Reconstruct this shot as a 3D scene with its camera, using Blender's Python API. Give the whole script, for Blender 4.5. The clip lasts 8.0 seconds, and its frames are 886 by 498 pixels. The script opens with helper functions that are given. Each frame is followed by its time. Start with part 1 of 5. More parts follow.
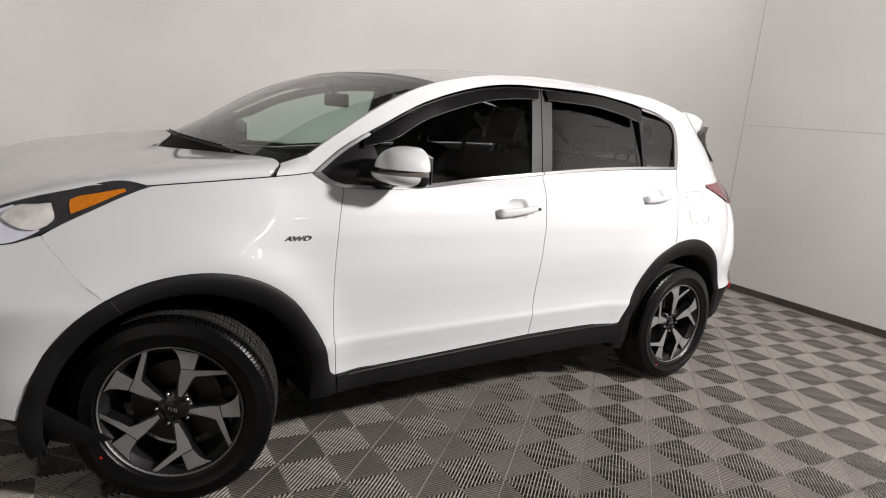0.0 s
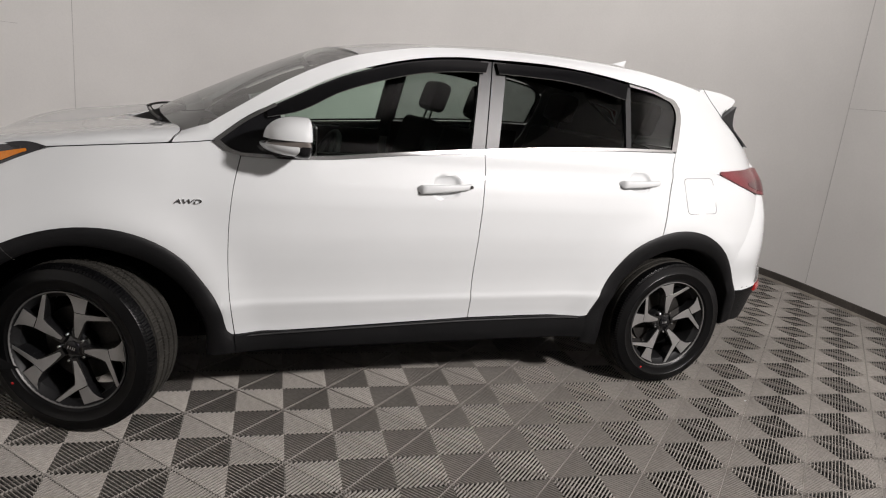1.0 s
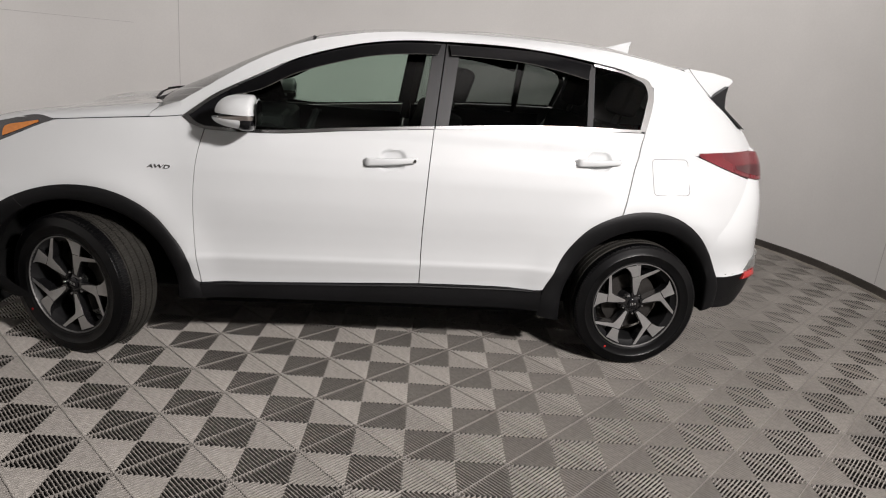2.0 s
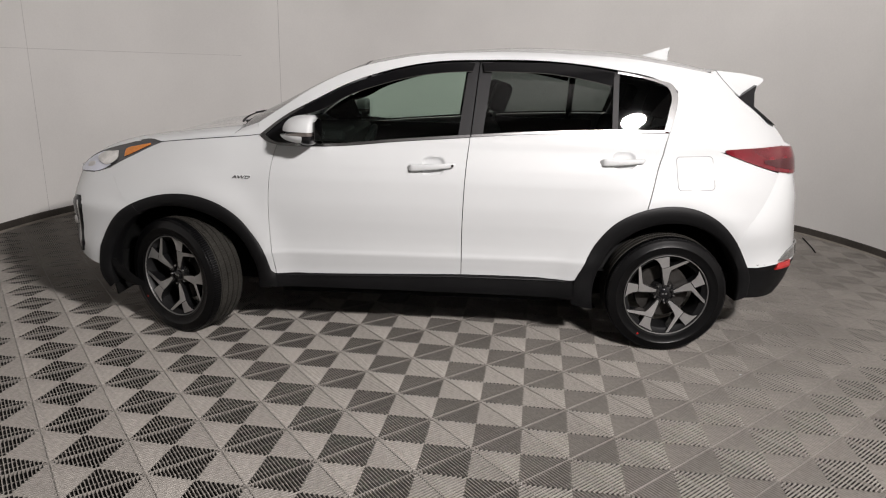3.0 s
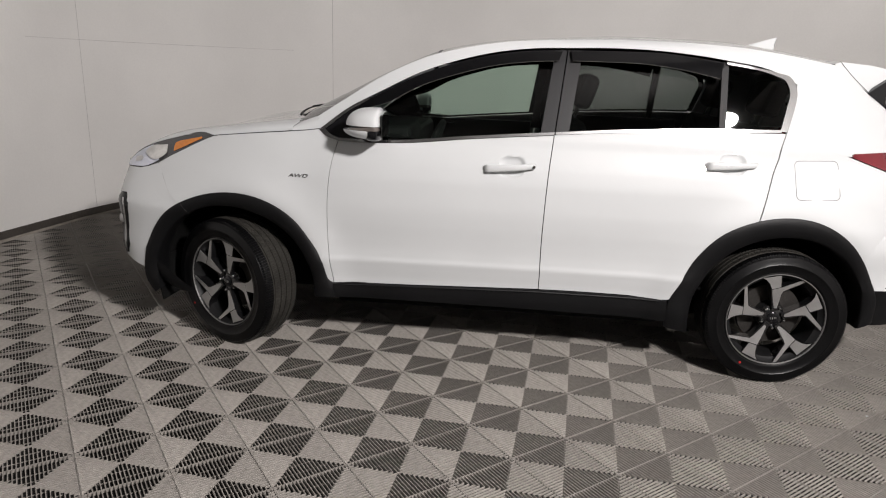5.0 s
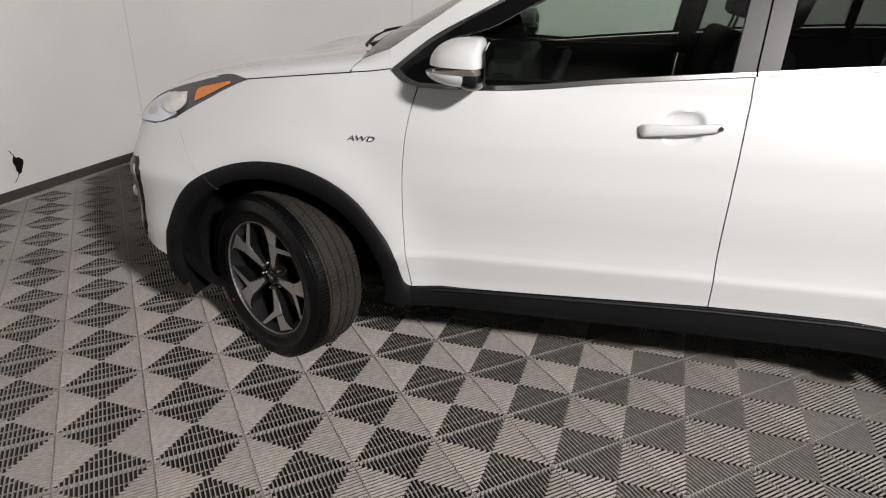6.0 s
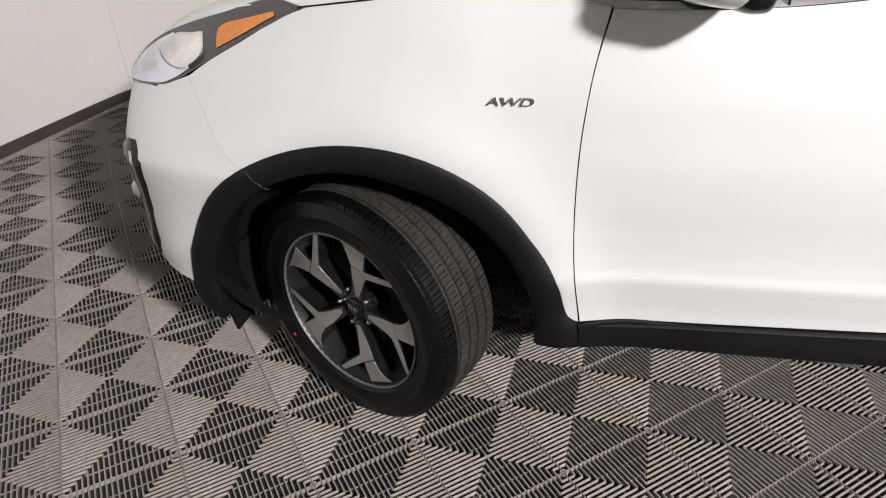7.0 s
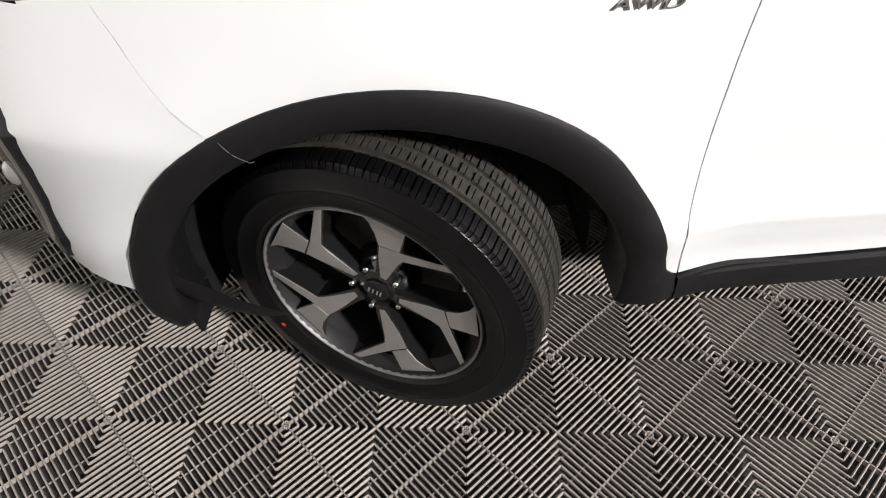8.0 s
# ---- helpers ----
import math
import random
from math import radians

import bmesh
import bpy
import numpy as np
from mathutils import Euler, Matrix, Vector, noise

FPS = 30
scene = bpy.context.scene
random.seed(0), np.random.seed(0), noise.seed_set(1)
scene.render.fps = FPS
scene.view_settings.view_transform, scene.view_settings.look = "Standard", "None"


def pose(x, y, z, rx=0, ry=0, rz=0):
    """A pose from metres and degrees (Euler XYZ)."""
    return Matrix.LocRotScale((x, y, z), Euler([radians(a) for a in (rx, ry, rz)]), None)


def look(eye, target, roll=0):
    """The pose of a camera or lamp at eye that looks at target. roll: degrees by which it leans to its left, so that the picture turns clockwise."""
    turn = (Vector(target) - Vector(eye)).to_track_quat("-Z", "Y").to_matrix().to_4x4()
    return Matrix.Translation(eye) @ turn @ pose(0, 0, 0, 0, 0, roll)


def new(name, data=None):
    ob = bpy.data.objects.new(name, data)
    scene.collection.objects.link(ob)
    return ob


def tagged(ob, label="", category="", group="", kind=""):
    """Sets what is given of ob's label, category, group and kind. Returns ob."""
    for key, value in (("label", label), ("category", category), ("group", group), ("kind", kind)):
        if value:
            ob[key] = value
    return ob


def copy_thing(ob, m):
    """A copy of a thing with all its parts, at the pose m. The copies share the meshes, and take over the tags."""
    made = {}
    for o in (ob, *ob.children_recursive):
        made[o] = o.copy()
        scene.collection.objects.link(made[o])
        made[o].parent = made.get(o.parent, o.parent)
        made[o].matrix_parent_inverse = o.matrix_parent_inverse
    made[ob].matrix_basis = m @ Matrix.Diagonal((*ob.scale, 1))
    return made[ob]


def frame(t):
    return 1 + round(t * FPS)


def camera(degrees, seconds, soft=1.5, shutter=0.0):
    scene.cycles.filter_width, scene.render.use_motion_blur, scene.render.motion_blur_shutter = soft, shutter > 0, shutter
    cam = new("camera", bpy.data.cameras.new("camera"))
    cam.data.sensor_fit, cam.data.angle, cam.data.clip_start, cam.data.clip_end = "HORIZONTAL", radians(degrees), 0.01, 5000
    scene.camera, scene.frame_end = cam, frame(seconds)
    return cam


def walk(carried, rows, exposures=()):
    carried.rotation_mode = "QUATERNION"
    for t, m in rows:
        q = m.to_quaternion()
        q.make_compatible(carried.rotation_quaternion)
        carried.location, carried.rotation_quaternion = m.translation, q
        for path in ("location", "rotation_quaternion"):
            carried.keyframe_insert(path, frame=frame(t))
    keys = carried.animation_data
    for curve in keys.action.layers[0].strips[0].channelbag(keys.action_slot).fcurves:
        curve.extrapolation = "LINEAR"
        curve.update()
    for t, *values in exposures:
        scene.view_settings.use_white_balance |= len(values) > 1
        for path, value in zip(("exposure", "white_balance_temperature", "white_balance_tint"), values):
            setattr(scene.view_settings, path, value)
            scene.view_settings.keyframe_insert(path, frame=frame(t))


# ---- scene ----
cam = camera(68.9, 8.0, 1.1)
PATH = [
    (0, (-0.654, -2.051, 1.373), (0.329, -0.354, 0.975), 5.5),
    (0.5, (-0.189, -2.255, 1.403), (0.586, -0.464, 0.965), 7.2),
    (1, (0.318, -2.4, 1.422), (0.837, -0.531, 0.934), 5.9),
    (1.5, (0.779, -2.668, 1.46), (1.093, -0.762, 0.941), 5.1),
    (1.7, (0.94, -2.7, 1.457), (1.162, -0.79, 0.906), 5.1),
    (2.8, (1.575, -3.059, 1.501), (1.362, -1.146, 0.957), 3.0),
    (3, (1.568, -3.149, 1.509), (1.313, -1.241, 0.97), 1.8),
    (3.5, (1.505, -3.285, 1.535), (1.256, -1.366, 1.029), 1.4),
    (4, (1.469, -3.312, 1.5), (1.239, -1.38, 1.036), 1.6),
    (4.2, (1.462, -3.272, 1.493), (1.233, -1.34, 1.031), 1.6),
    (5.3, (1.249, -2.546, 1.428), (0.819, -0.685, 0.835), 2.2),
    (5.5, (1.185, -2.351, 1.428), (0.73, -0.511, 0.79), 1.9),
    (6, (0.97, -1.845, 1.429), (0.391, -0.098, 0.645), 0.7),
    (6.5, (0.613, -1.467, 1.396), (-0.003, 0.214, 0.505), 0.8),
    (7, (0.266, -1.131, 1.342), (-0.256, 0.496, 0.302), -2.3),
    (7.3, (0.076, -0.945, 1.348), (-0.307, 0.605, 0.128), -2.7),
    (7.5, (-0.042, -0.860, 1.310), (-0.301, 0.648, 0.018), -2.3),
    (8, (-0.225, -0.714, 1.292), (-0.274, 0.687, -0.135), -0.2),
]
walk(cam, [(t, look(eye, target, roll)) for t, eye, target, roll in PATH],
     exposures=[(0, 0.18), (0.5, -0.2), (1.0, -0.05), (1.5, -0.05), (3.5, -0.1), (4.2, -0.1), (5.5, -0.05), (6.5, 0.38), (7.2, 0.66), (8.0, 1.05)])

# ---------------------------------------------------------------- world and lights
world = bpy.data.worlds.new("world")
scene.world = world
world.use_nodes = True
world.node_tree.nodes["Background"].inputs[0].default_value = (0.75, 0.78, 0.8, 1)
world.node_tree.nodes["Background"].inputs[1].default_value = 0.02

CEILING = 4.3


def disc_light(x, y, z, power, radius, aim=None, warm=(1.0, 0.945, 0.93)):
    """The light of a round lamp panel, facing down or at a point."""
    lamp = bpy.data.lights.new("panel_light", "AREA")
    lamp.shape, lamp.size, lamp.energy, lamp.color = "DISK", radius * 2, power, warm
    ob = new("panel_light", lamp)
    ob.matrix_world = look((x, y, z), aim) if aim else pose(x, y, z)
    return ob


KEY, KEY_AIM, KEY_WIDE, KEY_HIGH = (3.60, -3.02, 3.15), (-0.4, 1.2, 1.0), 0.27, 0.14
key = disc_light(*KEY, 335, KEY_WIDE, KEY_AIM)
key.data.shape, key.data.size_y = "ELLIPSE", KEY_HIGH * 2
# added fill light under the ceiling over the booth's back, to brighten the walls
FILL = (3.4, 2.9, CEILING - 0.14, 1.9, 1.8)
soft = bpy.data.lights.new("panel_light", "AREA")
soft.shape, soft.size, soft.size_y, soft.energy, soft.color = "RECTANGLE", FILL[3], FILL[4], 20, (1.0, 0.955, 0.93)
new("panel_light", soft).matrix_world = pose(*FILL[:3])


# ---------------------------------------------------------------- materials


def material(name, colour, rough=0.5, metal=0.0, coat=0.0, grain=0.0, grain_scale=40.0, blotch=0.0, blotch_scale=2.0,
             bump=0.0, bump_scale=200.0, spread=0.0, specular=0.5):
    """A principled surface with blotches, fine grain and relief in object space; spread varies pieces by their Random."""
    m = bpy.data.materials.new(name)
    m.use_nodes = True
    nt = m.node_tree
    p = nt.nodes["Principled BSDF"]
    p.inputs["Base Color"].default_value = (*colour, 1)
    p.inputs["Roughness"].default_value = rough
    p.inputs["Metallic"].default_value = metal
    p.inputs["Coat Weight"].default_value = coat
    p.inputs["Coat Roughness"].default_value = 0.04
    p.inputs["Specular IOR Level"].default_value = specular
    tc = nt.nodes.new("ShaderNodeTexCoord")
    value = None
    for amount, scale, detail in ((grain, grain_scale, 6), (blotch, blotch_scale, 4)):
        if amount:
            n = nt.nodes.new("ShaderNodeTexNoise")
            n.inputs["Scale"].default_value, n.inputs["Detail"].default_value = scale, detail
            nt.links.new(tc.outputs["Object"], n.inputs["Vector"])
            r = nt.nodes.new("ShaderNodeMapRange")
            r.inputs[1].default_value, r.inputs[2].default_value = 0.3, 0.7
            r.inputs[3].default_value, r.inputs[4].default_value = 1 - amount, 1 + amount
            nt.links.new(n.outputs[0], r.inputs[0])
            if value is None:
                value = r.outputs[0]
            else:
                mul = nt.nodes.new("ShaderNodeMath")
                mul.operation = "MULTIPLY"
                nt.links.new(value, mul.inputs[0])
                nt.links.new(r.outputs[0], mul.inputs[1])
                value = mul.outputs[0]
    if spread:
        info = nt.nodes.new("ShaderNodeObjectInfo")
        r = nt.nodes.new("ShaderNodeMapRange")
        r.inputs[3].default_value, r.inputs[4].default_value = 1 - spread, 1 + spread
        nt.links.new(info.outputs["Random"], r.inputs[0])
        if value is None:
            value = r.outputs[0]
        else:
            mul = nt.nodes.new("ShaderNodeMath")
            mul.operation = "MULTIPLY"
            nt.links.new(value, mul.inputs[0])
            nt.links.new(r.outputs[0], mul.inputs[1])
            value = mul.outputs[0]
    if value is not None:
        mix = nt.nodes.new("ShaderNodeMix")
        mix.data_type, mix.blend_type = "RGBA", "MULTIPLY"
        mix.inputs[0].default_value = 1
        mix.inputs[6].default_value = (*colour, 1)
        nt.links.new(value, mix.inputs[7])
        nt.links.new(mix.outputs[2], p.inputs["Base Color"])
    if bump:
        n = nt.nodes.new("ShaderNodeTexNoise")
        n.inputs["Scale"].default_value, n.inputs["Detail"].default_value = bump_scale, 5
        nt.links.new(tc.outputs["Object"], n.inputs["Vector"])
        b = nt.nodes.new("ShaderNodeBump")
        b.inputs["Strength"].default_value, b.inputs["Distance"].default_value = bump, 0.002
        nt.links.new(n.outputs[0], b.inputs["Height"])
        nt.links.new(b.outputs[0], p.inputs["Normal"])
    return m


def glass(name, tint, ior=1.5):
    """Thin window glass: a tinted clear sheet with a mirror's gloss that grows at a slant."""
    m = bpy.data.materials.new(name)
    m.use_nodes = True
    nt = m.node_tree
    nt.nodes.remove(nt.nodes["Principled BSDF"])
    clear = nt.nodes.new("ShaderNodeBsdfTransparent")
    clear.inputs[0].default_value = (*tint, 1)
    gloss = nt.nodes.new("ShaderNodeBsdfGlossy")
    gloss.inputs["Roughness"].default_value = 0.02
    fres = nt.nodes.new("ShaderNodeFresnel")
    fres.inputs[0].default_value = ior
    mix = nt.nodes.new("ShaderNodeMixShader")
    nt.links.new(fres.outputs[0], mix.inputs[0])
    nt.links.new(clear.outputs[0], mix.inputs[1])
    nt.links.new(gloss.outputs[0], mix.inputs[2])
    nt.links.new(mix.outputs[0], nt.nodes["Material Output"].inputs[0])
    return m


PAINT = material("white_paint", (0.58, 0.594, 0.598), 0.45, coat=1.0, specular=0.3, blotch=0.012, blotch_scale=3, grain=0.01, grain_scale=900)
CLAD = material("black_cladding", (0.005, 0.005, 0.0055), 0.5, specular=0.25, grain=0.15, grain_scale=300, blotch=0.2, blotch_scale=5, bump=0.25, bump_scale=900)
GLOSSBLACK = material("gloss_black_trim", (0.008, 0.008, 0.009), 0.2, coat=0.2, specular=0.25, blotch=0.1, blotch_scale=9)
PILLAR = material("satin_pillar_film", (0.010, 0.010, 0.011), 0.38, specular=0.3, blotch=0.1, blotch_scale=9, bump=0.1, bump_scale=600)
CHROME = material("chrome", (0.52, 0.52, 0.52), 0.24, metal=1.0, blotch=0.05, blotch_scale=12)
RUBBER = material("tyre_rubber", (0.0035, 0.0035, 0.0038), 0.30, specular=0.24, grain=0.25, grain_scale=120, blotch=0.3, blotch_scale=7, bump=0.2, bump_scale=500)
TREAD = material("dusty_tread_rubber", (0.030, 0.028, 0.0245), 0.8, specular=0.2, grain=0.3, grain_scale=90, blotch=0.25, blotch_scale=9, bump=0.2, bump_scale=500)
SILVER = material("machined_alloy", (0.55, 0.545, 0.54), 0.38, metal=0.85, grain=0.08, grain_scale=300, blotch=0.08, blotch_scale=14)
RIMBLACK = material("black_alloy", (0.008, 0.008, 0.0085), 0.25, coat=1.0, blotch=0.15, blotch_scale=12)
BARREL = material("satin_black_barrel", (0.010, 0.010, 0.0105), 0.5, specular=0.3, grain=0.15, grain_scale=120, blotch=0.2, blotch_scale=12)
STEEL = material("brake_steel", (0.06, 0.056, 0.052), 0.5, metal=0.8, grain=0.2, grain_scale=150)
UNDER = material("underbody", (0.004, 0.004, 0.004), 0.8, specular=0.2, grain=0.3, grain_scale=30, bump=0.3, bump_scale=120)
CLOTH = material("charcoal_cloth", (0.006, 0.006, 0.0065), 0.9, specular=0.15, grain=0.25, grain_scale=250, blotch=0.15, blotch_scale=8, bump=0.5, bump_scale=700)
TRIMBLACK = material("cabin_plastic", (0.005, 0.005, 0.0052), 0.65, specular=0.25, grain=0.15, grain_scale=200, bump=0.2, bump_scale=700)
LINER = material("headliner_fabric", (0.12, 0.118, 0.112), 0.9, grain=0.1, grain_scale=300, bump=0.2, bump_scale=800)
RED = material("tail_lens_red", (0.13, 0.006, 0.012), 0.12, coat=1.0, blotch=0.25, blotch_scale=9)
TAILDARK = material("tail_lens_inner", (0.05, 0.003, 0.006), 0.10, coat=1.0, blotch=0.25, blotch_scale=14)
FOGCLEAR = material("smoked_clear_lens", (0.12, 0.12, 0.115), 0.12, coat=1.0, blotch=0.3, blotch_scale=25)
REDREFLECT = material("red_reflector", (0.45, 0.02, 0.02), 0.2, coat=0.8, grain=0.15, grain_scale=120)
PROJECTOR = material("projector_lens_grey", (0.55, 0.54, 0.52), 0.10, coat=1.0, blotch=0.25, blotch_scale=18)
HOUSING = material("lamp_housing_grey", (0.028, 0.028, 0.030), 0.18, coat=1.0, specular=0.4, blotch=0.25, blotch_scale=16)
AMBER = material("amber_lens", (0.55, 0.168, 0.008), 0.2, coat=1.0, grain=0.12, grain_scale=80)
LAMPCLEAR = material("clear_lamp_lens", (0.56, 0.58, 0.66), 0.10, coat=1.0, blotch=0.15, blotch_scale=12)
GLASSFRONT = glass("light_green_glass", (0.66, 0.76, 0.70))
GLASSDARK = glass("privacy_glass", (0.36, 0.39, 0.375), 1.65)
GLASSSCREEN = glass("windscreen_glass", (0.72, 0.82, 0.77), 1.85)
WALL = material("white_wall_paint", (0.80, 0.788, 0.768), 0.7, grain=0.015, grain_scale=60, blotch=0.055, blotch_scale=0.8, bump=0.12, bump_scale=160)
SEAM = material("wall_joint_filler", (0.56, 0.545, 0.53), 0.8, grain=0.1, grain_scale=50, blotch=0.1, blotch_scale=3)
DARKWALL = material("dark_unseen_wall", (0.10, 0.10, 0.10), 0.9, grain=0.1, grain_scale=60, blotch=0.15, blotch_scale=1.2)
BASE = material("dark_baseboard", (0.06, 0.052, 0.045), 0.6, grain=0.2, grain_scale=60, blotch=0.25, blotch_scale=3)
CEIL = material("dark_unseen_ceiling", (0.15, 0.147, 0.144), 0.9, grain=0.05, grain_scale=30, blotch=0.05, blotch_scale=1)
RIB = material("grey_floor_plastic", (0.295, 0.275, 0.251), 0.45, specular=0.4, grain=0.14, grain_scale=45, blotch=0.20, blotch_scale=1.4, spread=0.05, bump=0.1, bump_scale=900)
SLAB = material("dark_subfloor", (0.018, 0.017, 0.0155), 0.85, grain=0.3, grain_scale=30, blotch=0.2, blotch_scale=2)
TUBEGLOW = bpy.data.materials.new("tube_glow")
TUBEGLOW.use_nodes = True
TUBEGLOW.node_tree.nodes["Principled BSDF"].inputs["Emission Color"].default_value = (1, 0.98, 0.96, 1)
TUBEGLOW.node_tree.nodes["Principled BSDF"].inputs["Emission Strength"].default_value = 30
LAMPGLOW = bpy.data.materials.new("lamp_diffuser")
LAMPGLOW.use_nodes = True
LAMPGLOW.node_tree.nodes["Principled BSDF"].inputs["Emission Color"].default_value = (1, 0.97, 0.93, 1)
LAMPGLOW.node_tree.nodes["Principled BSDF"].inputs["Emission Strength"].default_value = 6

# ---------------------------------------------------------------- mesh helpers


def finish(name, bm, mat, parent=None, label="", smooth=35, merge=0.0004):
    if merge:
        bmesh.ops.remove_doubles(bm, verts=bm.verts, dist=merge)
    me = bpy.data.meshes.new(name)
    bm.to_mesh(me)
    bm.free()
    me.materials.append(mat)
    if smooth:
        me.shade_smooth()
        me.set_sharp_from_angle(angle=radians(smooth))
    ob = new(name, me)
    if parent is not None:
        ob.parent = parent
    if label:
        tagged(ob, label)
    return ob


def part(name, bm, mat, parent, label="", smooth=35):
    return finish(name, bm, mat, parent, label, smooth)


def thing(name, label, category, m=None, group=""):
    ob = new(name)
    if m is not None:
        ob.matrix_world = m
    return tagged(ob, label, category, group)


def spline(pts, n):
    """n + 1 points at even lengths along a centripetal-like curve through pts."""
    p = np.array(pts, float)
    if len(p) == 2:
        return [p[0] + (p[1] - p[0]) * k / n for k in range(n + 1)]
    q = np.vstack([2 * p[0] - p[1], p, 2 * p[-1] - p[-2]])
    fine = []
    for i in range(1, len(q) - 2):
        a, b, c, d = q[i - 1], q[i], q[i + 1], q[i + 2]
        la, lb, lc = (max(np.linalg.norm(v), 1e-6) for v in (b - a, c - b, d - c))
        m1 = (c - b) - lb * ((c - a) / (la + lb) - (b - a) / la) if i > 1 else (c - b)
        m2 = (c - b) + lb * ((d - c) / lc - (d - b) / (lb + lc)) if i < len(q) - 3 else (c - b)
        m1 = lb * ((b - a) / la * lb + (c - b) / lb * la) / (la + lb)
        m2 = lb * ((c - b) / lb * lc + (d - c) / lc * lb) / (lb + lc)
        for k in range(16):
            t = k / 16
            fine.append((2 * t**3 - 3 * t**2 + 1) * b + (t**3 - 2 * t**2 + t) * m1 + (3 * t**2 - 2 * t**3) * c + (t**3 - t**2) * m2)
    fine.append(p[-1])
    fine = np.array(fine)
    run = np.concatenate([[0], np.cumsum(np.linalg.norm(np.diff(fine, axis=0), axis=1))])
    want = np.linspace(0, run[-1], n + 1)
    return [np.array([np.interp(w, run, fine[:, k]) for k in range(fine.shape[1])]) for w in want]


def curve1(pts):
    """A smooth function through (x, y) pairs, level beyond its ends."""
    p = np.array(pts, float)
    x, y = p[:, 0], p[:, 1]
    h, s = np.diff(x), np.diff(y) / np.diff(x)
    m = np.concatenate([[s[0]], [0 if a * b <= 0 else 2 * a * b / (a + b) for a, b in zip(s[:-1], s[1:])], [s[-1]]])

    def f(v):
        v = min(max(v, x[0]), x[-1])
        i = min(max(int(np.searchsorted(x, v)) - 1, 0), len(h) - 1)
        t = (v - x[i]) / h[i]
        return float((2 * t**3 - 3 * t**2 + 1) * y[i] + (t**3 - 2 * t**2 + t) * h[i] * m[i] + (3 * t**2 - 2 * t**3) * y[i + 1] + (t**3 - t**2) * h[i] * m[i + 1])
    return f


def grid_mesh(bm, rows, flip=False):
    vs = [[bm.verts.new(p) for p in r] for r in rows]
    for a, b in zip(vs[:-1], vs[1:]):
        for k in range(len(a) - 1):
            q = (a[k], a[k + 1], b[k + 1], b[k])
            try:
                bm.faces.new(q[::-1] if flip else q)
            except ValueError:
                pass
    return vs


def box(bm, lo, hi, bevel=0.0):
    made = bmesh.ops.create_cube(bm, size=1, matrix=Matrix.Translation((Vector(lo) + Vector(hi)) / 2) @ Matrix.Diagonal((*(Vector(hi) - Vector(lo)), 1)))
    if bevel:
        edges = {e for v in made["verts"] for e in v.link_edges}
        bmesh.ops.bevel(bm, geom=list(edges), offset=bevel, segments=3, profile=0.6, affect="EDGES")


def tube(bm, pts, radius, sides=10, cap=True):
    """A round bar along points; radius may be a list."""
    pts = [Vector(p) for p in pts]
    rings = []
    for i, p in enumerate(pts):
        d = (pts[min(i + 1, len(pts) - 1)] - pts[max(i - 1, 0)]).normalized()
        a = d.orthogonal().normalized() if i == 0 else (a - d * a.dot(d)).normalized()
        b = d.cross(a)
        r = radius[i] if isinstance(radius, (list, tuple)) else radius
        rings.append([bm.verts.new(p + (a * math.cos(t) + b * math.sin(t)) * r) for t in (2 * math.pi * k / sides for k in range(sides))])
    for r0, r1 in zip(rings[:-1], rings[1:]):
        for k in range(sides):
            bm.faces.new((r0[k], r0[(k + 1) % sides], r1[(k + 1) % sides], r1[k]))
    if cap:
        bm.faces.new(rings[0][::-1])
        bm.faces.new(rings[-1])


def lathe(bm, profile, steps, deep=None):
    """Turns (radius, y) round the y axis; deep(i, k) may move the radius of point i at step k."""
    rings = []
    for k in range(steps):
        a = 2 * math.pi * k / steps
        rings.append([bm.verts.new(((r + (deep(i, k) if deep else 0)) * math.cos(a), y, (r + (deep(i, k) if deep else 0)) * math.sin(a))) for i, (r, y) in enumerate(profile)])
    for k in range(steps):
        r0, r1 = rings[k], rings[(k + 1) % steps]
        for i in range(len(profile) - 1):
            bm.faces.new((r0[i], r1[i], r1[i + 1], r0[i + 1]))


def plate(bm, outline, y0, y1):
    """A closed outline in x and z, extruded from y0 (outer) to y1."""
    a = [bm.verts.new((x, y0, z)) for x, z in outline]
    b = [bm.verts.new((x, y1, z)) for x, z in outline]
    bm.faces.new(a)
    bm.faces.new(b[::-1])
    for k in range(len(a)):
        j = (k + 1) % len(a)
        bm.faces.new((a[k], b[k], b[j], a[j]))
    bmesh.ops.recalc_face_normals(bm, faces=bm.faces)

# ---------------------------------------------------------------- the booth
XL, XR, YB, YF, BEND = -3.03, 4.82, 5.0, -6.2, 3.0
BOARD = 0.668  # where two boards of the left corner meet at a slight angle
LEFT_STEPS = [k * (BOARD - 0.085) / 16 for k in range(1, 17)] + [BOARD, BOARD + 0.10] + [BOARD + 0.10 + k * (0.9 - BOARD) / 8 for k in range(1, 9)]


